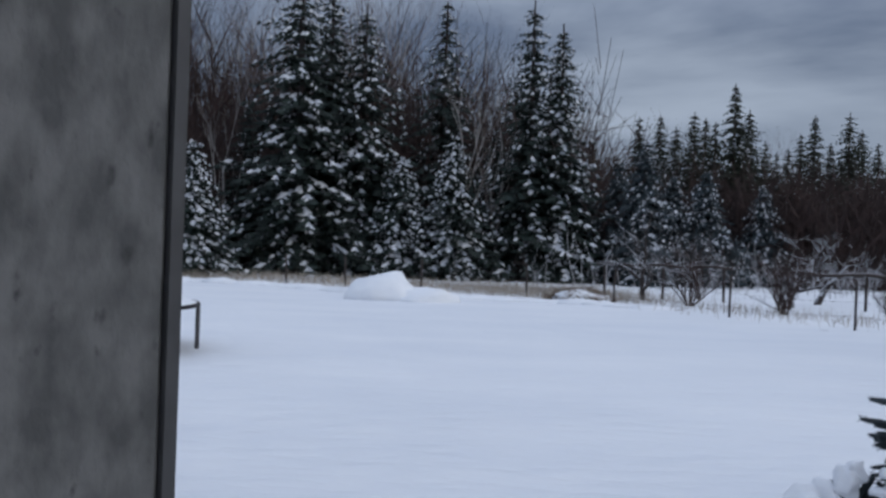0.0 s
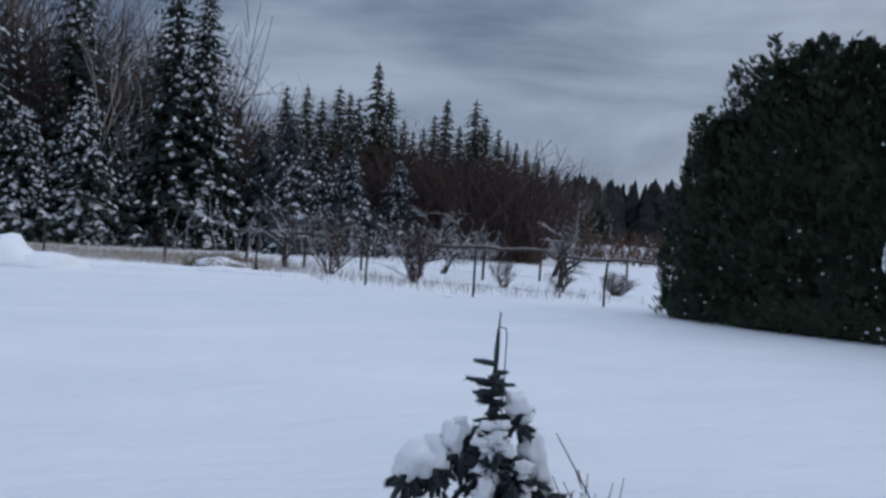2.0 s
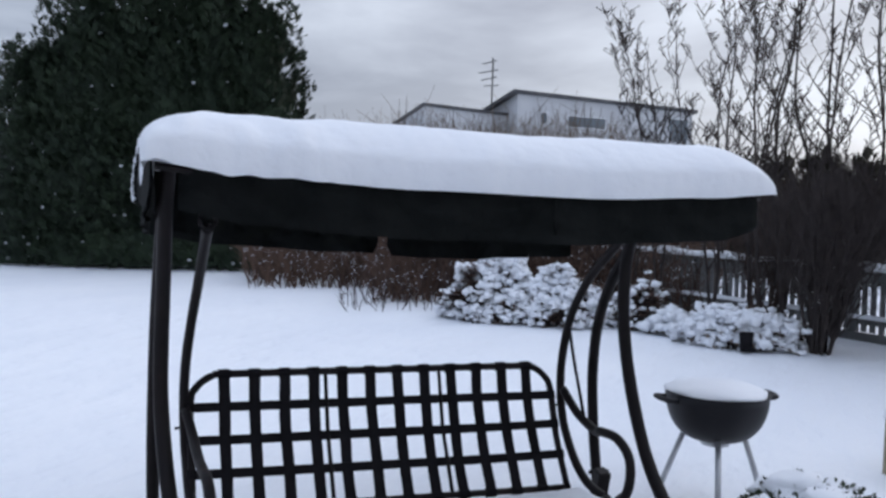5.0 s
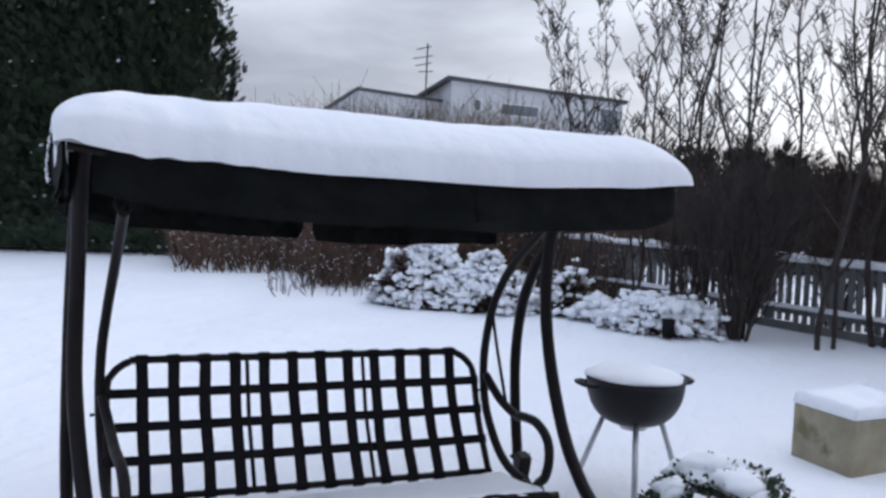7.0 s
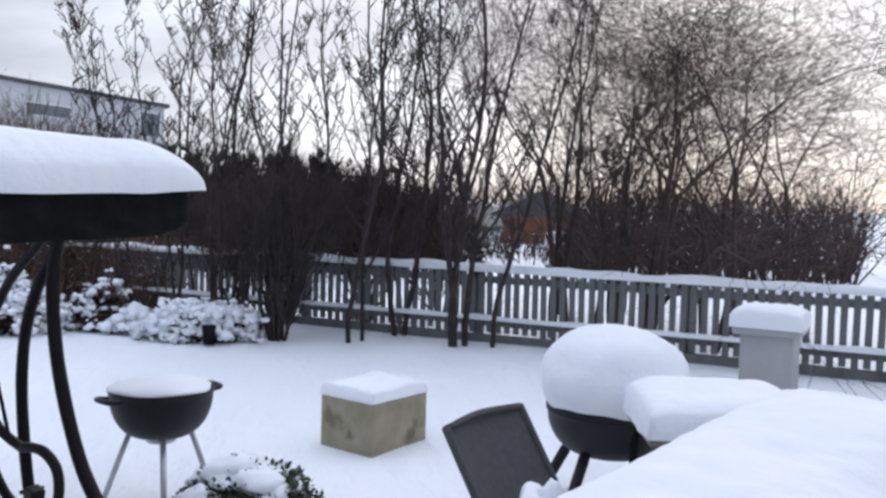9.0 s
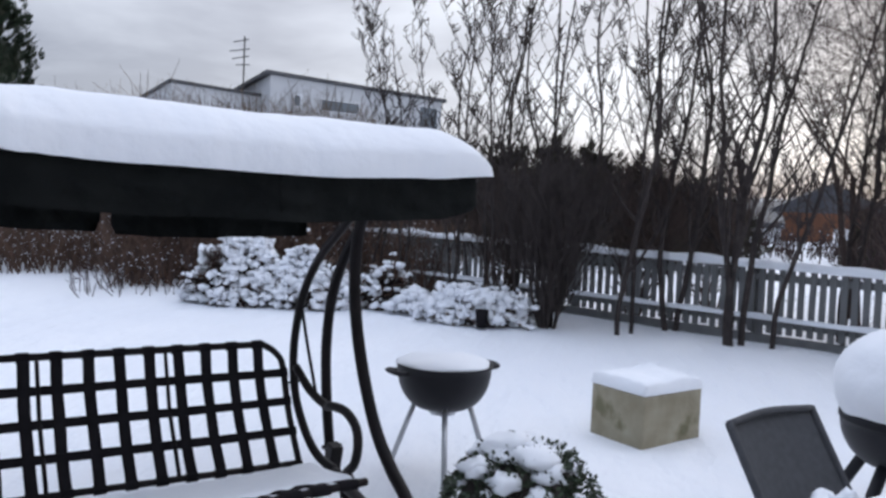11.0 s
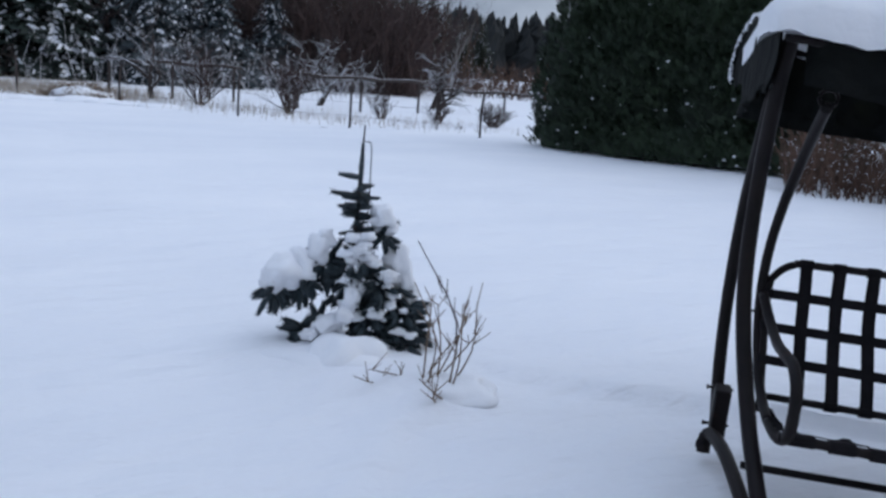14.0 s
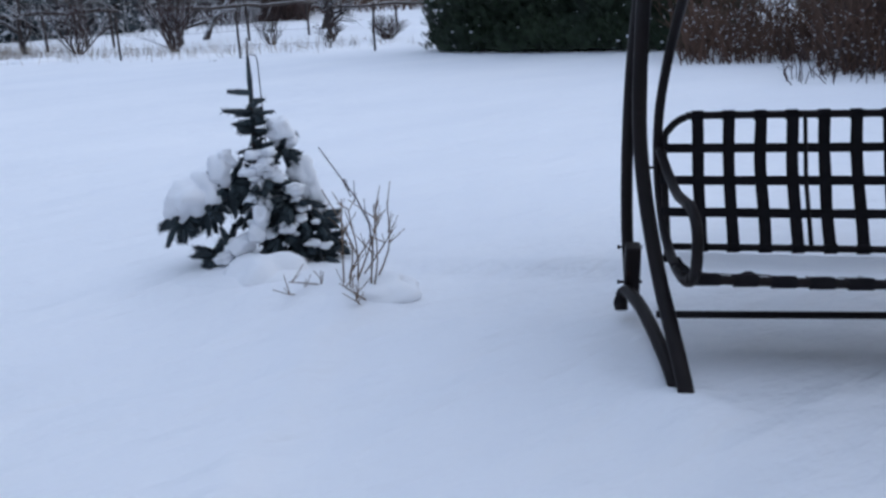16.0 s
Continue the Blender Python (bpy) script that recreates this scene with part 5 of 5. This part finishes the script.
fd = (a1 - a0).normalized()
fn = Vector((fd.y, -fd.x, 0))
if fn.dot(a0) > 0:
    fn = -fn
for s0, wd, z0, hg in ((2.9, 2.3, 4.95, 0.5), (5.1, 1.3, 3.85, 0.55), (9.4, 1.3, 4.55, 1.2), (1.3, 0.35, 5.0, 0.5)):
    o = a0 + fd * s0 + fn * 0.03
    m = Matrix.Translation((o.x, o.y, z0)) @ Matrix((fd, fn, (0, 0, 1))).transposed().to_4x4()
    wobj = part("window", Shape().box((0, 0.0, 0), (wd, 0.03, hg)), GLASS, house)
    wobj.matrix_local = m
    fr = Shape()
    for lo, hi in (((-0.06, 0, -0.06), (wd + 0.06, 0.06, 0)), ((-0.06, 0, hg), (wd + 0.06, 0.06, hg + 0.06)), ((-0.06, 0, 0), (0, 0.06, hg)), ((wd, 0, 0), (wd + 0.06, 0.06, hg))):
        fr.box(lo, hi)
    part("frame", fr, PLASTER, wobj)
ant = thing("roof_antenna", Matrix.Translation((*polar(65.4, 43.5), 5.6)), "thin television aerial on the neighbour's roof", "antenna")
part("mast", Shape().tube([(0, 0, -0.1), (0.05, 0, 2.75)], 0.04, 6), TRIM, ant)
for z, L in ((2.55, 0.75), (2.1, 1.0), (1.75, 0.8)):
    part("element", Shape().tube([(-L * 0.3, L * 0.62, z - 0.12), (L * 0.12, -L * 0.25, z + 0.06)], 0.028, 5), TRIM, ant)
part("element", Shape().tube([(-0.15, 0.35, 1.35), (0.1, -0.3, 1.4)], 0.026, 5), TRIM, ant)

# low brick house with snowy roof beyond the road
h2 = thing("house", Matrix(), "low orange-brown brick house with a dark gable roof", "house")
C = [polar(99.0, 34), polar(106.5, 34), polar(105.8, 41), polar(98.6, 41)]
part("wall", prism(C, -0.3, (1.05, 1.05, 1.05, 1.05)), REDHOUSE, h2)
p0, p1, p2, p3 = [Vector((*c, 1.05)) for c in C]
m01, m32 = (p0 + p1) / 2 + Vector((0, 0, 1.1)), (p3 + p2) / 2 + Vector((0, 0, 1.1))
rs = Shape()
rs.add([tuple(p0), tuple(p1), tuple(p2), tuple(p3), tuple(m01), tuple(m32)], [(0, 4, 5, 3), (4, 1, 2, 5), (0, 1, 4), (2, 3, 5)])
part("roof", rs, ROOF, h2)
h3 = thing("house", Matrix(), "long low dark-roofed building beyond the fence", "house")
D = [polar(93.5, 30), polar(100.0, 31), polar(99.5, 37), polar(93.5, 36)]
part("wall", prism(D, -0.3, (0.5, 0.5, 0.5, 0.5)), PLASTER, h3)
part("roof", slab(D, (0.5, 0.5, 1.25, 1.25), 0.06, 0.2), ROOF, h3)
h4 = thing("shed", Matrix(), "low pale shed with snow on its roof", "shed")
E_ = [polar(103.2, 26), polar(105.4, 26), polar(105.4, 28), polar(103.2, 28)]
part("wall", prism(E_, -0.3, (0.2, 0.2, 0.5, 0.5)), STRAW, h4)
part("roof", slab(E_, (0.2, 0.2, 0.5, 0.5), 0.2, 0.14), SNOW, h4)


# ---- kettle grills ----
def lathe(prof, n=36):
    s = Shape()
    vs = []
    for r, z in prof:
        for k in range(n):
            a = 2 * math.pi * k / n
            vs.append((r * math.cos(a), r * math.sin(a), z))
    s.add(vs, [(i * n + k, i * n + (k + 1) % n, (i + 1) * n + (k + 1) % n, (i + 1) * n + k) for i in range(len(prof) - 1) for k in range(n)])
    return s


def bowl(r, depth, t=0.004):
    out = [(r * math.sin(a) ** 0.62, -depth * math.cos(a)) for a in [i * math.pi / 2 / 12 for i in range(1, 13)]]
    return [(0.001, -depth)] + out + [(r + 0.006, 0.0), (r + 0.006, 0.008), (r - t, 0.008)] + [(x * (1 - t / r), z + t) for x, z in reversed(out)]


g1 = thing("kettle_grill", pose(3.81, 0.50, 0.51, 0, 0, -48), "black kettle grill without lid on aluminium legs, filled with snow", "grill")
part("bowl", lathe(bowl(0.213, 0.205)), ENAMEL, g1, smooth=True)
part("vent", Shape().tube([(0, 0, -0.222), (0, 0, -0.20)], 0.06, 16), ALU, g1, smooth=True)
for k in (-1, 1):
    part("handle", Shape().tube(smoothline([(k * 0.213, -0.05, -0.022), (k * 0.258, -0.045, -0.016), (k * 0.262, 0.045, -0.016), (k * 0.213, 0.05, -0.022)], 4), 0.011, 8), ENAMEL, g1, smooth=True)
for a in (243, 123, 3):
    c, s_ = math.cos(radians(a)), math.sin(radians(a))
    part("leg", Shape().tube([(0.13 * c, 0.13 * s_, -0.16), (0.29 * c, 0.29 * s_, -0.57)], 0.0125, 10), ALU, g1, smooth=True)
solid("grill_snow", Shape().blob((0, 0, 0.0), (0.209, 0.209, 0.036), 3, 0.1, 4, floor=-0.015), SNOW, pose(3.81, 0.50, 0.517), "flat cap of snow filling the open grill", "snow", smooth=True)

g2 = thing("kettle_grill", pose(3.72, -1.42, 0.45, 0, 0, 20), "black kettle grill buried under a tall dome of snow", "grill")
part("bowl", lathe(bowl(0.275, 0.20)), ENAMEL, g2, smooth=True)
part("lid", lathe([(0.282, 0.0), (0.28, 0.03), (0.25, 0.11), (0.17, 0.17), (0.001, 0.19)]), ENAMEL, g2, smooth=True)
part("handle", Shape().tube(smoothline([(-0.27, 0.03, 0.0), (-0.33, 0.02, 0.012), (-0.33, -0.10, 0.012), (-0.26, -0.11, 0.0)], 4), 0.013, 8), ENAMEL, g2, smooth=True)
for a in (112, 202, 292, 22):
    c, s_ = math.cos(radians(a)), math.sin(radians(a))
    part("leg", Shape().tube([(0.17 * c, 0.17 * s_, -0.12), (0.40 * c, 0.40 * s_, -0.52)], 0.024, 10), ENAMEL, g2, smooth=True)
solid("grill_snow", Shape().blob((0, 0, 0.14), (0.318, 0.318, 0.225), 6, 0.10, 4, floor=0.0), SNOW, pose(3.72, -1.42, 0.45), "tall rounded dome of snow on the grill lid", "snow", smooth=True)

# ---- aerated concrete block ----
bl = thing("concrete_block", axes(4.565, -0.41), "hollow yellowish-grey building block with algae stains", "building block")
part("block", Shape().box((0, 0, -0.1), (0.46, 0.38, 0.272), bevel=0.008), BLOCKM, bl)
snow_pad("block_snow", axes(4.565, -0.41), (-0.004, 0.464), (-0.004, 0.384), 0.075, lambda u, v: 0.272, "loose cushion of snow on the building block", 20, 24, 8.0, 0.07, 0.03)

# ---- terrace furniture ----
ch = thing("garden_chair", axes(2.67, -0.945, -0.06), "grey sling-back garden chair with snow heaped on its seat", "chair")


def chair_back(u, t):
    return (-0.215 + 0.43 * u, 0.04 + 0.25 * t + 0.02 * math.sin(math.pi * u), 0.28 + 0.40 * t)


cb = Shape()
nb = 10
for off in (0.0, 0.006):
    cb.add([(x, y + off + 0.015 * math.sin(math.pi * i / nb), z) for i in range(nb + 1) for x, y, z in (chair_back(i / nb, 0), chair_back(i / nb, 0.33), chair_back(i / nb, 0.66), chair_back(i / nb, 1))],
           [(i * 4 + j, (i + 1) * 4 + j, (i + 1) * 4 + j + 1, i * 4 + j + 1) for i in range(nb) for j in range(3)])
part("sling", cb, MESHCLOTH, ch, smooth=True)
for u in (0, 1):
    part("back_post", Shape().tube(smoothline([chair_back(u, -0.2), chair_back(u, 0.3), chair_back(u, 0.75), chair_back(u, 1.02)], 5), 0.013, 8), MESHCLOTH, ch, smooth=True)
part("top_rail", Shape().tube(smoothline([chair_back(0, 1.01), chair_back(0.5, 1.03), chair_back(1, 1.01)], 5), 0.012, 8), MESHCLOTH, ch, smooth=True)
part("seat", Shape().box((-0.21, -0.42, 0.28), (0.21, 0.05, 0.305), bevel=0.008), MESHCLOTH, ch)
for x in (-0.23, 0.23):
    for y in (-0.40, 0.06):
        part("leg", Shape().tube([(x, y, 0.29), (x * 1.06, y * 1.06, -0.1)], 0.013, 8), MESHCLOTH, ch, smooth=True)
heap = Shape().blob((-0.09, 0.0, 0.305), (0.17, 0.10, 0.20), 11, 0.7, 4, floor=0.307).blob((-0.02, -0.08, 0.305), (0.17, 0.14, 0.13), 12, 0.6, 4, floor=0.307)
rg = random.Random(19)
for i in range(14):
    heap.blob((-0.17 + 0.17 * rg.random(), rg.uniform(-0.04, 0.05), 0.47 + 0.05 * rg.random()), rg.uniform(0.015, 0.035), i, 0.9, 2)
solid("chair_snow", heap, SNOW, ch.matrix_world.copy(), "heap of snow on the chair's seat", "snow", smooth=True)

tb = thing("garden_table", axes(1.475, -0.42), "long wooden garden table buried under deep snow", "table")
TW, TLn = 0.66, 1.7
part("tabletop", Shape().box((0, -TW, 0.55), (TLn, 0, 0.58), bevel=0.006), WOODGREY, tb)
for x in (0.08, TLn - 0.08):
    for y in (-0.07, -TW + 0.07):
        part("leg", Shape().box((x - 0.03, y - 0.03, -0.1), (x + 0.03, y + 0.03, 0.55), bevel=0.004), WOODGREY, tb)
snow_pad("table_snow", axes(1.475, -0.42), (-0.01, TLn + 0.01), (-TW - 0.01, 0.01), 0.24, lambda u, v: 0.581, "deep soft snow heaped over the garden table", 60, 34, 12.0, 0.26, 0.025, 0.8)

st = thing("side_table", pose(3.22, -1.66, 0, 0, 0, -8), "small dark side table under a thick slab of snow", "table")
part("tabletop", Shape().box((-0.32, -0.30, 0.50), (0.26, 0.30, 0.53), bevel=0.006), WOODGREY, st)
for x in (-0.27, 0.21):
    for y in (-0.25, 0.25):
        part("leg", Shape().tube([(x, y, 0.5), (x, y, -0.1)], 0.018, 8), STEEL, st, smooth=True)
snow_pad("side_table_snow", st.matrix_world.copy(), (-0.335, 0.275), (-0.315, 0.315), 0.13, lambda u, v: 0.531, "thick rounded slab of snow on the side table", 36, 28, 15.0, 0.12, 0.012)

pl = thing("gate_pillar", pose(4.68, -2.62, 0, 0, 0, -35), "pale grey painted square pillar with a snow cap", "pillar")
part("shaft", Shape().box((-0.14, -0.14, -0.1), (0.14, 0.14, 0.66), bevel=0.008), POSTM, pl)
part("cap", Shape().box((-0.18, -0.18, 0.66), (0.18, 0.18, 0.70), bevel=0.008), POSTM, pl)
snow_pad("pillar_snow", pl.matrix_world.copy(), (-0.19, 0.19), (-0.19, 0.19), 0.12, lambda u, v: 0.701, "rounded cap of snow on the pillar", 24, 24, 18.0, 0.12, 0.012)


# ---- boxwood ball ----
def boxwood(m):
    rg = random.Random(71)
    t = thing("boxwood_bush", m, "small round evergreen boxwood with snow on top", "bush")
    core, lv, sn = Shape(), Shape(), Shape()
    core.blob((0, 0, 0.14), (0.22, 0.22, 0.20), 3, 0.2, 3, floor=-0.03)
    for i in range(4200):
        a, f = rg.uniform(0, 6.283), math.acos(rg.uniform(-0.35, 1))
        o = Vector((math.sin(f) * math.cos(a), math.sin(f) * math.sin(a), math.cos(f)))
        k = 1 + 0.18 * noise.noise(o * 3)
        c = Vector((o.x * 0.265 * k, o.y * 0.265 * k, 0.14 + o.z * 0.235 * k)) * rg.uniform(0.93, 1.04)
        d = (o + Vector((rg.gauss(0, 0.7), rg.gauss(0, 0.7), rg.gauss(0, 0.6)))).normalized() * rg.uniform(0.016, 0.03)
        w_ = d.cross(Vector((rg.gauss(0, 1), rg.gauss(0, 1), 1))).normalized() * 0.007
        lv.add([tuple(c), tuple(c + d * 0.5 + w_), tuple(c + d), tuple(c + d * 0.5 - w_)], [(0, 1, 2), (0, 2, 3)])
    for i in range(26):
        a, q = rg.uniform(0, 6.283), rg.random() ** 0.6
        x, y = math.cos(a) * 0.24 * q, math.sin(a) * 0.24 * q
        z = 0.145 + 0.235 * math.sqrt(max(0.05, 1 - (q * 0.95) ** 2)) * (1 + 0.15 * noise.noise(Vector((x * 9, y * 9, 1))))
        r = rg.uniform(0.014, 0.042)
        sn.blob((x, y, z), (r * 1.3, r * 1.3, r * 0.8), i, 0.9, 2)
    for x, y, r in ((0.02, 0.05, 0.085), (-0.08, -0.05, 0.07), (0.11, -0.04, 0.06)):
        sn.blob((x, y, 0.36), (r * 1.3, r * 1.2, r * 0.6), int(r * 999), 0.4, 3)
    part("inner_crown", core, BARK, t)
    part("leaves", lv, BOX, t)["kind"] = "stuff"
    part("snow", sn, SNOW, t, "snow resting on the clipped top", smooth=True)["kind"] = "stuff"
    return t


boxwood(pose(3.07, 0.06, 0.015))


# ---- young blue spruce ----
def young_spruce(m):
    rg = random.Random(91)
    t = thing("young_spruce", m, "young bluish spruce bowed under clumps of snow", "spruce tree")
    part("trunk", Shape().tube([(0.02, 0, -0.05), (0.0, 0, 0.45), (0.015, 0, 0.93)], [0.022, 0.014, 0.005], 8), BARK, t)
    part("leader", Shape().tube([(0.015, 0, 0.92), (0.02, 0.0, 1.01)], [0.0045, 0.003], 6), TWIG, t)
    sh, nd = Shape(), Shape()

    def brush(p, d, L, r):
        e = p + d * L
        sh.tube([p, p.lerp(e, 0.5), e], [r * 0.50, r * 0.55, r * 0.28], 6)
        n = int(90 * L / 0.1)
        for _ in range(n):
            u = rg.random()
            c = p.lerp(e, u)
            s_ = Vector((rg.gauss(0, 1), rg.gauss(0, 1), rg.gauss(0, 1)))
            s_ = (s_ - d * s_.dot(d)).normalized()
            v_ = (s_ * 0.85 + d * 0.6).normalized() * r * rg.uniform(0.8, 1.2)
            w_ = v_.cross(d).normalized() * 0.0028
            nd.add([tuple(c - w_), tuple(c + w_), tuple(c + v_)], [(0, 1, 2)])

    # upright tip
    brush(Vector((0.012, 0, 0.76)), Vector((0.02, 0, 1)).normalized(), 0.17, 0.020)
    # stubby shoots near the top
    for z, a, L in ((0.80, 182, 0.09), (0.72, 188, 0.12), (0.665, 176, 0.085), (0.76, 15, 0.055), (0.72, 40, 0.05), (0.75, 280, 0.05), (0.72, 100, 0.06), (0.68, 250, 0.07), (0.67, 0, 0.06), (0.70, 320, 0.05)):
        d = Vector((math.cos(radians(a)), math.sin(radians(a)), 0.12)).normalized()
        brush(Vector((0.01, 0, z - 0.01)), d, L, 0.026)
    def cluster(c, r, n, down=0.5):
        for _ in range(n):
            o = Vector((rg.gauss(0, 1), rg.gauss(0, 1), rg.gauss(0, 0.8))).normalized()
            d = (o + Vector((0, 0, -down))).normalized()
            brush(Vector(c) + o * r * rg.uniform(0.2, 0.8), d, rg.uniform(0.05, 0.085), 0.028)

    # a narrow neck, a heavy bough out to one side, a small low bough, and a full dark flank
    for z in (0.68, 0.62, 0.56, 0.50):
        for k in range(7):
            a = 6.283 * (k + rg.random()) / 7
            d = Vector((math.cos(a), math.sin(a), rg.uniform(-0.1, 0.25))).normalized()
            brush(Vector((0.01, 0, z + rg.uniform(-0.02, 0.02))), d, rg.uniform(0.06, 0.10), 0.021)
    cluster((0.12, -0.02, 0.535), 0.055, 16, 0.5)
    cluster((-0.11, -0.04, 0.40), 0.095, 40, 0.5)
    cluster((-0.22, -0.05, 0.345), 0.085, 30, 0.8)
    cluster((-0.32, -0.05, 0.295), 0.075, 28, 0.9)
    cluster((-0.20, -0.07, 0.115), 0.065, 26, 0.6)
    cluster((-0.14, -0.05, 0.16), 0.05, 12, 0.4)
    cluster((0.04, -0.06, 0.40), 0.10, 44, 0.5)
    cluster((0.12, -0.05, 0.30), 0.12, 60, 0.6)
    cluster((0.20, -0.04, 0.19), 0.125, 70, 0.7)
    cluster((0.09, -0.09, 0.16), 0.10, 44, 0.6)
    cluster((0.25, -0.02, 0.11), 0.08, 28, 0.6)
    cluster((0.02, 0.14, 0.28), 0.15, 40, 0.5)
    cluster((0.21, -0.09, 0.07), 0.09, 36, 0.5)
    cluster((0.10, -0.12, 0.09), 0.06, 18, 0.5)
    for p0, p1 in (((0.0, 0, 0.46), (-0.33, -0.05, 0.33)), ((0.0, 0, 0.20), (-0.22, -0.07, 0.13)), ((0.01, 0, 0.40), (0.21, -0.04, 0.22)), ((0.01, 0, 0.58), (0.14, -0.02, 0.54))):
        sh.tube([p0, p1], [0.012, 0.006], 6)
    part("shoot", sh, BLUE, t)["kind"] = "stuff"
    part("needles", nd, BLUE, t)["kind"] = "stuff"
    sn = Shape()
    # heavy pads on the bowed boughs, clots between the shoots elsewhere
    for x, y, z, rx, rz in ((-0.28, -0.06, 0.375, 0.085, 0.075), (-0.33, -0.05, 0.345, 0.06, 0.055), (-0.22, -0.05, 0.40, 0.07, 0.07), (-0.15, -0.04, 0.485, 0.055, 0.065), (-0.12, -0.03, 0.52, 0.04, 0.045), (0.115, -0.03, 0.625, 0.055, 0.055), (0.145, -0.03, 0.585, 0.04, 0.035),
                            (0.19, -0.03, 0.42, 0.055, 0.085), (0.225, -0.02, 0.35, 0.045, 0.075), (0.245, -0.02, 0.28, 0.04, 0.06), (0.0, -0.15, 0.30, 0.034, 0.055), (-0.03, -0.16, 0.23, 0.042, 0.04), (-0.10, -0.13, 0.175, 0.055, 0.045), (-0.17, -0.14, 0.135, 0.04, 0.025), (0.0, 0.2, 0.3, 0.09, 0.08), (0.10, -0.15, 0.24, 0.04, 0.025), (0.06, -0.10, 0.46, 0.035, 0.022)):
        sn.blob((x, y, z), (rx, rx * 0.95, rz), int(1000 * rx + 90 * x), 0.65, 3)
    for i in range(46):
        zz = rg.uniform(0.12, 0.56)
        x = rg.uniform(-0.03, 0.05 + 0.22 * (0.6 - zz) / 0.45)
        r = rg.uniform(0.010, 0.026)
        sn.blob((x, -0.07 - 0.12 * (0.62 - zz) - rg.uniform(0, 0.03), zz), (r * 1.5, r * 1.2, r * 0.8), i, 0.9, 2)
    part("snow", sn, SNOW, t, "clumps of snow bowing the boughs", smooth=True)["kind"] = "stuff"
    return t


stake = thing("plant_stake", pose(1.335, 3.39, 0.0, 0, 0, -22), "thin bent wire stake behind the young spruce", "stake")
part("wire", Shape().tube([(0.055, 0.06, -0.05), (0.055, 0.06, 0.88), (0.050, 0.06, 0.905), (0.025, 0.06, 0.91)], 0.0025, 6), STEEL, stake)
young_spruce(pose(1.335, 3.39, -0.03, 0, 0, -22))
solid("snow_drift", Shape().blob((-0.07, -0.02, 0), (0.17, 0.15, 0.14), 2, 0.3, 4, floor=-0.05).blob((-0.10, 0.02, 0), (0.36, 0.26, 0.085), 5, 0.4, 4, floor=-0.05), SNOW, pose(1.30, 3.17, 0, 0, 0, -22), "small drift of snow at the young spruce's foot", "snow", smooth=True)
# leafless rose twigs beside it
tw = thing("rose_bush", pose(1.455, 2.78, 0), "thin leafless rose twigs rising from a snowy tuft", "bush")
rg = random.Random(101)
ts = []
for lx, ly, L in ((-0.10, 0.12, 0.62), (0.02, 0.0, 0.42), (0.07, 0.02, 0.40), (0.12, 0.0, 0.38), (0.18, 0.0, 0.34), (0.05, -0.1, 0.30), (0.10, 0.1, 0.36), (-0.2, -0.1, 0.16), (-0.3, -0.02, 0.10), (-0.26, 0.05, 0.14), (0.22, -0.05, 0.26), (0.0, 0.1, 0.44), (-0.15, -0.15, 0.12), (0.03, 0.06, 0.36)):
    b = Vector((rg.uniform(-0.07, 0.07), rg.uniform(-0.06, 0.06), -0.03))
    e = b + Vector((lx, ly, L))
    m_ = b.lerp(e, 0.5) + Vector((rg.gauss(0, 0.045), rg.gauss(0, 0.035), 0))
    s = Shape().tube(smoothline([b, m_, e], 3), [0.0042, 0.004, 0.0037, 0.0034, 0.003, 0.0026, 0.002], 5)
    for q in range(5):
        c = m_.lerp(e, rg.random())
        s.tube([c, c + Vector((rg.gauss(0, 0.035), rg.gauss(0, 0.03), rg.uniform(0.03, 0.09)))], [0.0024, 0.0014], 4)
    part("twig", s, STRAW if L < 0.5 else TWIG, tw)
solid("snow_tuft", Shape().blob((0.03, 0, 0), (0.20, 0.17, 0.065), 8, 0.5, 4, floor=-0.04), SNOW, pose(1.46, 2.80, 0), "small tuft of snow round the rose stems", "snow", smooth=True)
